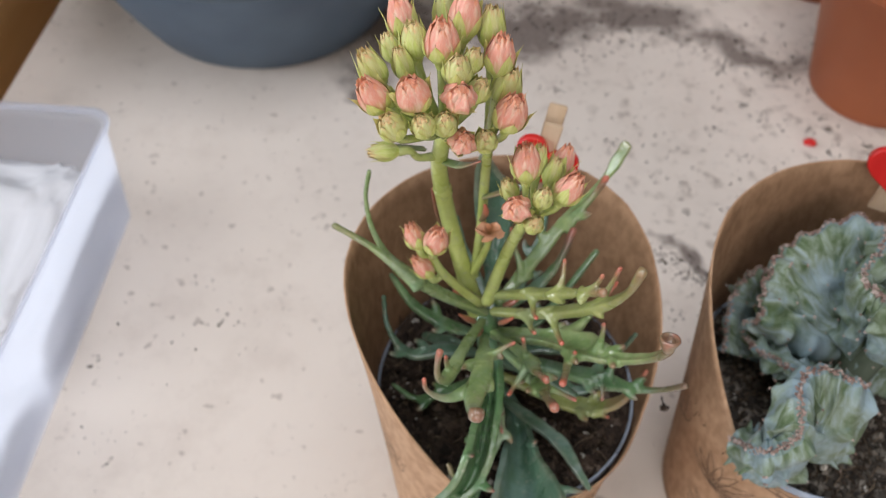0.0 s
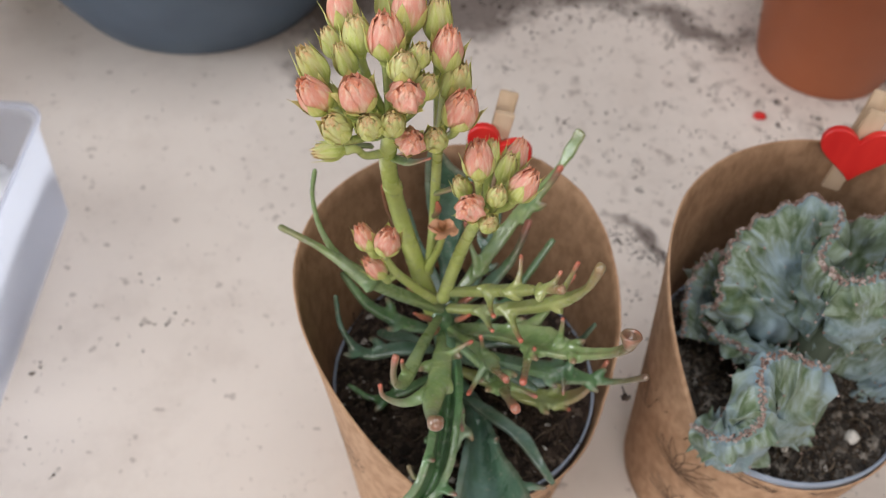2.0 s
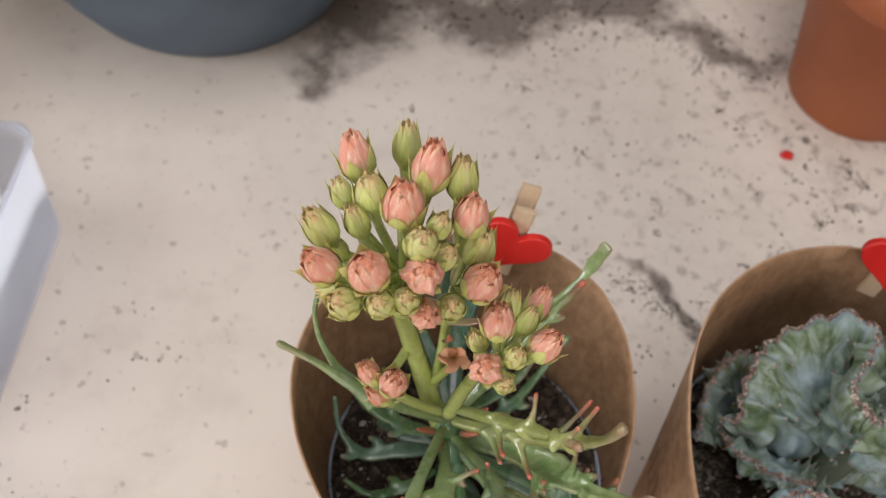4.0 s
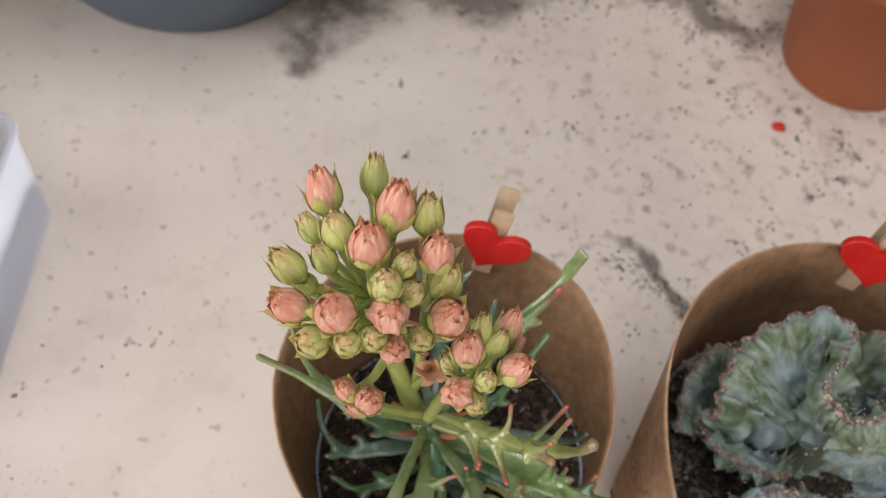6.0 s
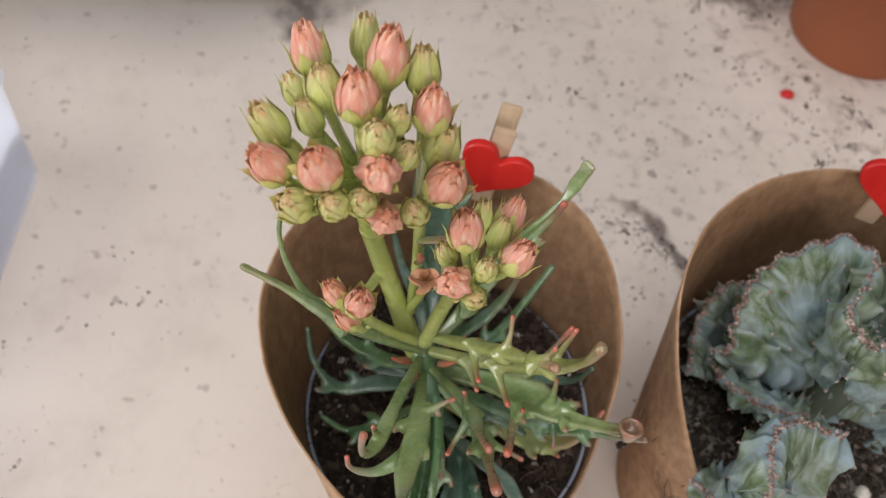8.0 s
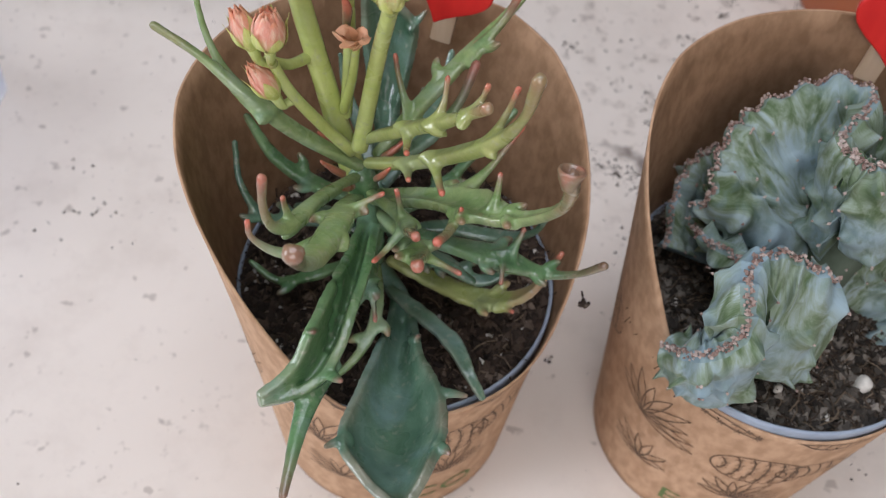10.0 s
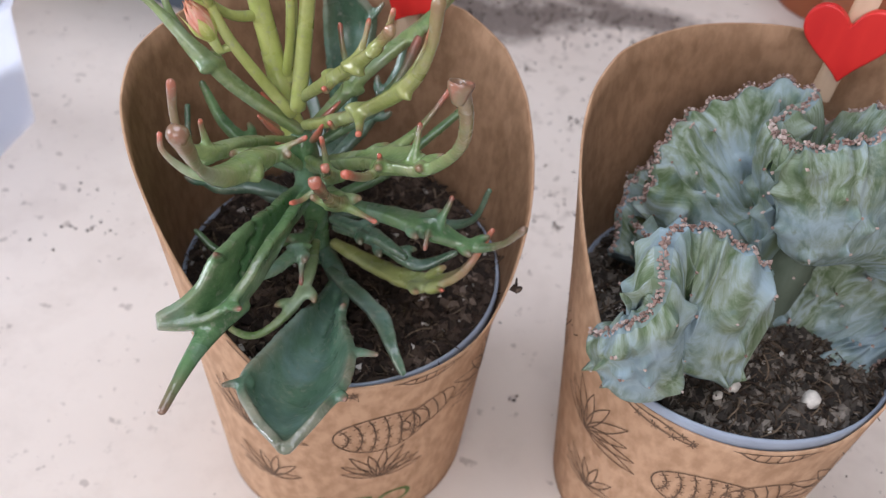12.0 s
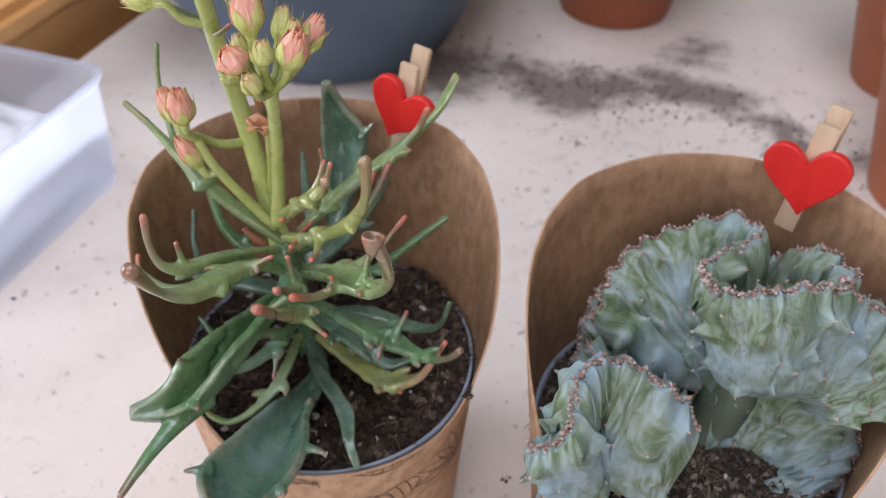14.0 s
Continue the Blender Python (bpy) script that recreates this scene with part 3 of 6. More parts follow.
def soil_bed(cup, parent, z, rough, crumb_mat, count, fibres, stones, seed):
    """A lumpy soil surface with crumbs, root fibres and perlite."""
    gen = random.Random(seed)
    R = cup.r(z) - 0.0021
    bm = bmesh.new()
    rows = []

    def height(x, y):
        p = Vector((x * 55, y * 55, seed))
        q = Vector((x * 220, y * 220, seed))
        d = math.hypot(x - cup.x, y - cup.y) / R
        return z + rough * (noise.noise(p) * 1.0 + noise.noise(q) * 0.55) - 0.0012 * max(0, d - 0.75) * 4 + (y - cup.y) * 0.07

    for i in range(37):
        r = R * i / 36
        rows.append([bm.verts.new((cup.x + r * math.cos(2 * math.pi * j / 96), cup.y + r * math.sin(2 * math.pi * j / 96), height(cup.x + r * math.cos(2 * math.pi * j / 96), cup.y + r * math.sin(2 * math.pi * j / 96)))) for j in range(96)] if i else [bm.verts.new((cup.x, cup.y, height(cup.x, cup.y)))])
    for j in range(96):
        bm.faces.new((rows[0][0], rows[1][j], rows[1][(j + 1) % 96]))
    for a, b in zip(rows[1:], rows[2:]):
        for j in range(96):
            bm.faces.new((a[j], b[j], b[(j + 1) % 96], a[(j + 1) % 96]))
    soil = part("soil", bm, DUSTY if crumb_mat is GREYCRUMB else SOIL, parent, "crumbly potting soil", False)

    def spot(pad=0.0):
        r, t = (R - 0.001) * math.sqrt(gen.random()), gen.uniform(0, 6.283)
        x, y = cup.x + r * math.cos(t), cup.y + r * math.sin(t)
        return Vector((x, y, height(x, y) + pad))

    stuff("soil_crumbs", grains([(spot(0.0002), gen.choice((0.0004, 0.0006, 0.0008, 0.0011, 0.0011, 0.0015, 0.0021, 0.0027))) for _ in range(count)], "soil_crumbs"), crumb_mat, "dark soil crumbs", "soil", soil)
    stuff("root_fibres", strands([(spot(0.0009), (gen.uniform(-1, 1), gen.uniform(-1, 1), gen.uniform(-0.2, 0.3)), gen.uniform(0.003, 0.011), gen.uniform(0.00012, 0.0003)) for _ in range(fibres)], "root_fibres"), FIBRE, "brown root fibres and bark shreds", "soil", soil)
    stuff("perlite_grains", grains([(spot(0.0006), gen.choice((0.0005, 0.0007, 0.0009, 0.0012, 0.0018))) for _ in range(stones)], "perlite_grains"), PERLITE, "white perlite grains", "soil", soil)
    return soil


cup_a = Cup(0.113, 0.2598, 0.045, 0.0775, -57, -0.002, 0.0030, 0.0160)
cup_b = Cup(0.2362, 0.2656, 0.0419, 0.0873, -89, 0.0022, 0.0016)

pot_a = thing("wrapped_pot", (cup_a.x, cup_a.y, 0), "kraft-paper-wrapped nursery pot filled with dark soil on the table", "plant pot", "paper-wrapped pots")
pot_b = thing("wrapped_pot", (cup_b.x, cup_b.y, 0), "kraft-paper-wrapped nursery pot with grey stony soil on the table", "plant pot", "paper-wrapped pots")
for cup, pot, level in ((cup_a, pot_a, 0.0868), (cup_b, pot_b, 0.0922)):
    sleeve = cup.sleeve(pot)
    cup.flap(pot, cup.front + 163, cup.front + 178)
    inner_pot(cup, pot, level)
    bm = bmesh.new()
    f = cup.front
    barrel_cactus(bm, cup, f - 3, 0.0605, 0.031, 0.0195, 0.06)
    barrel_cactus(bm, cup, f + 15, 0.0635, 0.021, 0.012, 0.30, 5, False)
    agave(bm, cup, f - 4, 0.034, 0.017, 9, 0.1, 1.2)
    agave(bm, cup, f - 54, 0.056, 0.022, 9, 0.35)
    agave(bm, cup, f - 47, 0.028, 0.016, 7, -0.2)
    barbed_line(bm, cup, ((f - 53, 0.105), (f - 44, 0.0945), (f - 32, 0.0895), (f - 20, 0.0865), (f - 12, 0.0845)))
    barbed_line(bm, cup, ((f - 46, 0.0905), (f - 36, 0.086), (f - 24, 0.084), (f - 12, 0.0835)), 7)
    barrel_cactus(bm, cup, f + 13, 0.0935, 0.026, 0.020, 0.15, 7, False)
    agave(bm, cup, f + 52, 0.055, 0.026, 9, -0.3)
    agave(bm, cup, f + 100, 0.05, 0.026, 9, 0.2)
    barrel_cactus(bm, cup, f - 100, 0.075, 0.036, 0.022, 0.1)
    part("printed_drawing", bm, INK, sleeve, "dark line drawings of cacti")
    part("printed_word", lettering(cup, "ECO", f - 9, 0.012, 0.0135), GREEN_INK, sleeve, "green printed word", False)
soil_bed(cup_a, pot_a, 0.0866, 0.0030, CRUMB, 6500, 1000, 170, 3)
soil_bed(cup_b, pot_b, 0.0900, 0.0030, GREYCRUMB, 7000, 2800, 130, 5)


# ---------------------------------------------------------------- heart pegs
def heart_peg(cup, ang, z_mid, lean, size, grip, label, heart_turn=0.0):
    """A small wooden peg with a red painted heart, clipped over the sleeve's edge."""
    top = cup.top(ang)
    at = cup.at(ang, top)
    peg = thing("heart_peg", at, label, "clothes peg", "heart pegs on the sleeves")
    inward = Vector((-math.cos(radians(ang)), -math.sin(radians(ang)), 0.10)).normalized()
    right = inward.cross(Vector((0, 0, 1))).normalized() * -1
    upv = right.cross(inward) if right.cross(inward).z > 0 else inward.cross(right)
    frame_m = Matrix((right, upv, inward)).transposed().to_4x4()
    m = Matrix.Translation(at + Vector((0, 0, z_mid))) @ frame_m @ pose(0, 0, 0, 0, 0, lean)
    half, w, t = size * 0.5, 0.0034, 0.0030
    for s in (1, -1):
        bm = bmesh.new()
        box(bm, -w, -half, -t / 2, w, half - (0.0035 if s > 0 else 0.0), t / 2, 0.0004)
        bmesh.ops.subdivide_edges(bm, edges=bm.edges[:], cuts=2)
        for v in bm.verts:
            y = v.co.y / half
            v.co.z *= 0.65 + 0.35 * (1 - abs(y + 0.1))
            v.co.z += s * (0.0020 + 0.0016 * max(0.0, y + 0.25))
        bm.transform(m)
        part("prong", bm, PINE, peg, "", False)
    bm = bmesh.new()
    for i in range(3):
        turn = [Vector((-w - 0.0006 - 0.0004 * i, 0.0015 * math.cos(a), 0.0030 * math.sin(a))) for a in [k * 0.52 for k in range(13)]]
        sweep(bm, [m @ q for q in turn], [0.00035, 0.00035], [0.00035, 0.00035], n=16, k=6)
    part("spring", bm, STEEL, peg, "thin steel spring")
    bm = bmesh.new()
    ring = []
    n = 64
    for i in range(n):
        a = 2 * math.pi * i / n
        x = 0.80 * math.sin(a) ** 3 + 0.18 * math.sin(a)
        y = (13 * math.cos(a) - 5 * math.cos(2 * a) - 2 * math.cos(3 * a) - math.cos(4 * a)) / 16.0
        ring.append((x * grip * 0.5 * 1.02, y * grip * 0.48 + 0.0012))
    z0, th = 0.0050, 0.0028
    layers = []
    for sc, z in ((1.0, z0), (1.0, z0 + th - 0.0005), (0.97, z0 + th - 0.0001), (0.93, z0 + th)):
        layers.append([bm.verts.new((x * sc, y * sc, z)) for x, y in ring])
    for a, b in zip(layers, layers[1:]):
        for i in range(n):
            bm.faces.new((a[i], a[(i + 1) % n], b[(i + 1) % n], b[i]))
    bm.faces.new(list(reversed(layers[0])))
    bm.faces.new(layers[-1])
    bmesh.ops.recalc_face_normals(bm, faces=bm.faces[:])
    bm.transform(m @ pose(0, 0, 0, 0, 0, heart_turn))
    part("heart", bm, RED, peg, "glossy red painted wooden heart", False)


heart_peg(cup_a, 82.0, 0.0030, -7, 0.040, 0.0245, "pale wooden peg with a red heart behind the flowering plant", -14)
heart_peg(cup_b, 72.0, 0.0012, -4, 0.042, 0.0260, "pale wooden peg with a red heart behind the crested cactus", 12)


# ---------------------------------------------------------------- the flowering succulent
plant = thing("flowering_succulent", (0.104, 0.2585, 0.080), "green antler-leaved succulent with coral flower buds in the paper-wrapped pot", "plant")
HEART = Vector((0.1035, 0.2565, 0.128))


mm = 0.001


def fuse(bm, voxel=0.00052, rounds=5):
    """Melts the overlapping bodies of one leaf into a single fleshy skin and carries the tint values over."""
    tip, edge = tip_layer(bm), bm.verts.layers.float.get("edge")
    bm.verts.ensure_lookup_table()
    tree = kdtree.KDTree(len(bm.verts))
    tint = []
    for i, v in enumerate(bm.verts):
        tree.insert(v.co, i)
        tint.append((v[tip], v[edge]))
    tree.balance()
    raw = bpy.data.meshes.new("raw_leaf")
    bm.to_mesh(raw)
    bm.free()
    tmp = bpy.data.objects.new("raw_leaf", raw)
    scene.collection.objects.link(tmp)
    melt = tmp.modifiers.new("melt", "REMESH")
    melt.mode, melt.voxel_size = "VOXEL", voxel
    even = tmp.modifiers.new("even", "SMOOTH")
    even.factor, even.iterations = 0.5, rounds
    me = bpy.data.meshes.new_from_object(tmp.evaluated_get(bpy.context.evaluated_depsgraph_get()))
    bpy.data.objects.remove(tmp)
    bpy.data.meshes.remove(raw)
    out = bmesh.new()
    out.from_mesh(me)
    bpy.data.meshes.remove(me)
    tip, edge = out.verts.layers.float.new("tip"), out.verts.layers.float.new("edge")
    for v in out.verts:
        near = tree.find_n(v.co, 6)
        total = sum(1 / (d + 0.0003) for _, _, d in near)
        v[tip] = sum(tint[i][0] / (d + 0.0003) for _, i, d in near) / total
        v[edge] = sum(tint[i][1] / (d + 0.0003) for _, i, d in near) / total
    return out


def leaf(main, width, thick, up=(0, 0, 1), hollow=0.35, tip=(0.0, 1.0), prongs=(), mat=None, teeth=(), fold=0.30, name="leaf", n=22, wob=0.10):
    """One leaf: a hollowed, tapering blade with side prongs; prongs are (line, first radius, last radius, first tip value)."""
    bm = bmesh.new()
    slim = 0.84 if max(width) > 6.6 * mm else 0.60
    fold = fold if slim > 0.8 else 0.10
    hollow = hollow * (0.8 if slim > 0.8 else 0.45)
    wide = [w * slim for w in width[:-1]] + [width[-1] * 0.74]
    sweep(bm, main, wide, [min(h * 1.12, w * 1.05 + 0.1 * mm) for h, w in zip(thick, wide)], up, hollow, tip, n, 16, wob if slim > 0.8 else 0.20, fold, 0.62)
    ln = curve_points(main, n)
    for q in teeth:
        i = int(abs(q) * (n - 1))
        d = (ln[i + 1] - ln[i - 1]).normalized()
        side = d.cross(Vector(up)).normalized() * math.copysign(1, q)
        w = value_at(width, abs(q)) * slim
        rise = Vector((0, 0, 1)) * (0.25 + 0.3 * noise.noise(ln[i] * 700))
        big = (0.0032 if slim < 0.8 else 0.0026) * (0.75 + 0.6 * abs(noise.noise(ln[i] * 431 + Vector((q, 0, 0)))))
        lift = side.cross(d).normalized() * math.copysign(1, q) * fold * w * 0.62
        a = ln[i] + side * w * 0.72 + lift * 0.5
        b = ln[i] + side * (w + 0.0006) + lift + rise * 0.0006
        c = b + side * big * 0.5 + d * big * 0.25 + rise * big * 0.4
        e = c + side * big * 0.35 + d * big * 0.55 + rise * big * 0.5
        sweep(bm, [a, b, c, e], [3.2 * mm, 2.3 * mm, 1.5 * mm, 1.0 * mm], [1.6 * mm, 1.5 * mm, 1.3 * mm, 0.95 * mm], up, 0.0, (0.0, 0.80), 12, 9)
    for line, w0, w1, t0 in prongs:
        root = Vector(line[0]) + (Vector(line[0]) - Vector(line[1])) * 0.35
        end = 1.0 if t0 >= 0 else 0.42
        w0, w1 = max(w0, 1.7 * mm), max(w1, 1.05 * mm)
        sweep(bm, [root, *line], [min(w0 * 2.7, 4.2 * mm), min(w0 * 1.6, 3.2 * mm), (w0 + w1) * 0.42, w1 * 0.8, w1 * 0.85], [w0 * 1.2, w0 * 0.95, (w0 + w1) * 0.38, w1 * 0.8, w1 * 0.85], up, 0.0, (0.0, end), 18, 10)
    return part(name, fuse(bm, 0.00048, 8), mat or LEAF, plant)


# upper forked leaves
leaf([HEART + Vector((0, -0.001, 0.022)), (0.117, 0.2456, 0.1655), (0.1235, 0.2411, 0.1725), (0.1295, 0.2355, 0.181), (0.1339, 0.2304, 0.1886)],
     [2.6 * mm, 3.0 * mm, 3.6 * mm, 1.9 * mm, 2.0 * mm], [2.2 * mm, 2.0 * mm, 1.8 * mm, 1.5 * mm, 1.7 * mm], hollow=0.2, tip=(0, 0.85), mat=LEAF_TOP,
     prongs=(([(0.1228, 0.2415, 0.1722), (0.1242, 0.2440, 0.1765), (0.1244, 0.248, 0.1802)], 2.0 * mm, 0.8 * mm, 0.4), ([(0.130, 0.235, 0.182), (0.1325, 0.2345, 0.187), (0.1335, 0.2345, 0.191)], 1.6 * mm, 0.6 * mm, 0.5),
             ([(0.116, 0.2455, 0.1640), (0.1165, 0.2385, 0.1650), (0.117, 0.2345, 0.168)], 1.5 * mm, 0.8 * mm, 0.5)))
leaf([HEART + Vector((0.001, -0.002, 0.014)), (0.1183, 0.2479, 0.1516), (0.1349, 0.2399, 0.1682), (0.1418, 0.2356, 0.1816), (0.1435, 0.2334, 0.1951)],
     [2.7 * mm, 3.2 * mm, 3.8 * mm, 2.0 * mm, 2.3 * mm], [2.4 * mm, 2.4 * mm, 2.2 * mm, 1.8 * mm, 2.0 * mm], hollow=0.3, tip=(0, 0.80), mat=LEAF_TOP,
     prongs=(([(0.116, 0.247, 0.150), (0.117, 0.241, 0.1525), (0.1175, 0.2365, 0.157)], 1.8 * mm, 1.0 * mm, 0.5), ([(0.123, 0.244, 0.156), (0.125, 0.237, 0.156), (0.126, 0.2325, 0.158)], 1.8 * mm, 1.2 * mm, 0.5),
             ([(0.136, 0.240, 0.170), (0.139, 0.243, 0.177), (0.1405, 0.244, 0.183)], 1.5 * mm, 0.6 * mm, 0.5)))
# leaf with the curled spoon tip
leaf([HEART + Vector((0.001, -0.001, -0.001)), (0.1234, 0.2464, 0.1399), (0.1353, 0.2388, 0.1471), (0.1435, 0.2324, 0.1519), (0.1517, 0.2255, 0.1642), (0.1535, 0.2205, 0.1760), (0.1521, 0.2180, 0.1842)],
     [2.8 * mm, 3.6 * mm, 6.8 * mm, 2.8 * mm, 1.8 * mm, 1.9 * mm, 2.6 * mm], [2.4 * mm, 2.6 * mm, 2.6 * mm, 1.9 * mm, 1.6 * mm, 1.6 * mm, 2.0 * mm], teeth=(0.34, -0.22, -0.5, 0.52), hollow=0.35, mat=LEAF_UP, tip=(0, 0.88), n=28,
     prongs=(([(0.1325, 0.2475, 0.1445), (0.1385, 0.252, 0.151), (0.1442, 0.2566, 0.1598)], 2.4 * mm, 0.9 * mm, 0.2), ([(0.131, 0.240, 0.1435), (0.1285, 0.229, 0.148), (0.1263, 0.2197, 0.1554)], 2.4 * mm, 1.6 * mm, 0.3),
             ([(0.139, 0.237, 0.150), (0.1395, 0.2395, 0.156), (0.1395, 0.241, 0.158)], 1.4 * mm, 0.5 * mm, 0.6), ([(0.131, 0.237, 0.146), (0.131, 0.2345, 0.1505), (0.131, 0.2335, 0.152)], 1.2 * mm, 0.5 * mm, 0.8)))
bm = bmesh.new()
axis = Vector((0.05, 0.30, 0.90)).normalized()
lathe(bm, [(0.0, -0.0046), (0.0013, -0.0040), (0.0019, -0.0026), (0.0026, -0.0010), (0.0030, 0.0002), (0.0028, 0.0008), (0.0023, 0.0007), (0.0019, -0.0003), (0.0010, -0.0012), (0.0, -0.0014)], (0, 0, 0), 20)
spot = tip_layer(bm)
for v in bm.verts:
    v[spot] = 0.88 + 0.08 * noise.noise(v.co * 500)
    v.co *= 1 + 0.10 * noise.noise(v.co * 330)
bmesh.ops.transform(bm, matrix=Matrix.Translation((0.1521, 0.2176, 0.1856)) @ axis.to_track_quat("Z", "Y").to_matrix().to_4x4(), verts=bm.verts[:])
part("curled_tip", bm, LEAF_UP, plant, "brown cup-shaped leaf tip")
# the long leaf that reaches over the paper edge
leaf([HEART + Vector((0.003, -0.001, -0.012)), (0.1318, 0.2436, 0.1242), (0.1437, 0.2408, 0.1247), (0.156, 0.2400, 0.1215), (0.164, 0.237, 0.127), (0.1693, 0.2332, 0.1369)],
     [2.8 * mm, 4.2 * mm, 6.4 * mm, 2.6 * mm, 1.7 * mm, 1.6 * mm], [2.2 * mm, 2.6 * mm, 2.8 * mm, 2.0 * mm, 1.6 * mm, 1.5 * mm], teeth=(0.34, -0.4, 0.6, -0.62), hollow=0.3, tip=(0, 0.86),
     prongs=(([(0.1437, 0.240, 0.126), (0.144, 0.2365, 0.1262), (0.1441, 0.2335, 0.1235)], 2.0 * mm, 0.6 * mm, 0.4), ([(0.146, 0.242, 0.1265), (0.148, 0.2445, 0.131), (0.1485, 0.2455, 0.133)], 1.8 * mm, 0.5 * mm, 0.4)))
# small forked leaves in front
leaf([HEART + Vector((0.002, -0.003, 0.003)), (0.1155, 0.2400, 0.139), (0.1185, 0.2330, 0.143), (0.1195, 0.2260, 0.1500), (0.1213, 0.2203, 0.1558)],
     [2.4 * mm, 3.0 * mm, 3.8 * mm, 1.8 * mm, 1.8 * mm], [2.2 * mm, 2.2 * mm, 2.0 * mm, 1.7 * mm, 1.8 * mm], hollow=0.2, mat=LEAF_UP, tip=(0, 0.95),
     prongs=(([(0.116, 0.2385, 0.140), (0.1152, 0.2385, 0.146), (0.1145, 0.2385, 0.1505)], 1.6 * mm, 0.6 * mm, 0.4), ([(0.117, 0.235, 0.140), (0.113, 0.228, 0.1385), (0.111, 0.2235, 0.140)], 1.7 * mm, 0.9 * mm, 0.4)))
leaf([HEART + Vector((0.004, -0.004, -0.004)), (0.117, 0.238, 0.133), (0.1215, 0.2285, 0.1385), (0.1222, 0.218, 0.149), (0.1229, 0.2079, 0.1614)],
     [2.6 * mm, 3.4 * mm, 5.2 * mm, 2.0 * mm, 2.2 * mm], [2.4 * mm, 2.4 * mm, 2.2 * mm, 1.8 * mm, 2.2 * mm], teeth=(0.36, -0.45, 0.6), hollow=0.25, mat=LEAF_UP, tip=(0, 0.98),
     prongs=(([(0.122, 0.229, 0.138), (0.128, 0.2265, 0.138), (0.1326, 0.2242, 0.1383)], 2.2 * mm, 0.6 * mm, 0.1),))
# centre leaf with the knobbed end and the red side horn
leaf([HEART + Vector((-0.001, -0.003, 0.0)), (0.1022, 0.2400, 0.1420), (0.102, 0.2258, 0.1500), (0.0995, 0.2126, 0.1545), (0.0990, 0.2025, 0.1640), (0.0999, 0.1941, 0.1791)],
     [2.6 * mm, 3.0 * mm, 6.2 * mm, 4.8 * mm, 1.9 * mm, 2.9 * mm], [2.2 * mm, 2.6 * mm, 3.0 * mm, 2.6 * mm, 2.0 * mm, 2.6 * mm], teeth=(0.4, -0.3), hollow=0.15, mat=LEAF_UP, tip=(0, 0.84),
     prongs=(([(0.1005, 0.2195, 0.151), (0.092, 0.2135, 0.1525), (0.0855, 0.212, 0.1585), (0.0843, 0.2137, 0.1625)], 2.6 * mm, 0.9 * mm, 0.3), ([(0.103, 0.232, 0.148), (0.108, 0.2345, 0.150), (0.1115, 0.2355, 0.152)], 1.6 * mm, 0.6 * mm, 0.4)))
# hooked leaf
leaf([HEART + Vector((-0.002, -0.002, 0.008)), (0.0958, 0.2358, 0.1472), (0.0921, 0.2230, 0.1525), (0.0893, 0.2165, 0.1580), (0.0880, 0.2150, 0.1660), (0.0887, 0.2150, 0.1762)],
     [2.4 * mm, 3.2 * mm, 4.0 * mm, 2.2 * mm, 1.7 * mm, 1.5 * mm], [2.2 * mm, 2.4 * mm, 2.3 * mm, 2.0 * mm, 1.7 * mm, 1.5 * mm], hollow=0.25, tip=(0, 0.92), mat=LEAF_UP,
     prongs=(([(0.0915, 0.222, 0.153), (0.0905, 0.2225, 0.1585), (0.0902, 0.2225, 0.1615)], 1.4 * mm, 0.6 * mm, 0.5),))
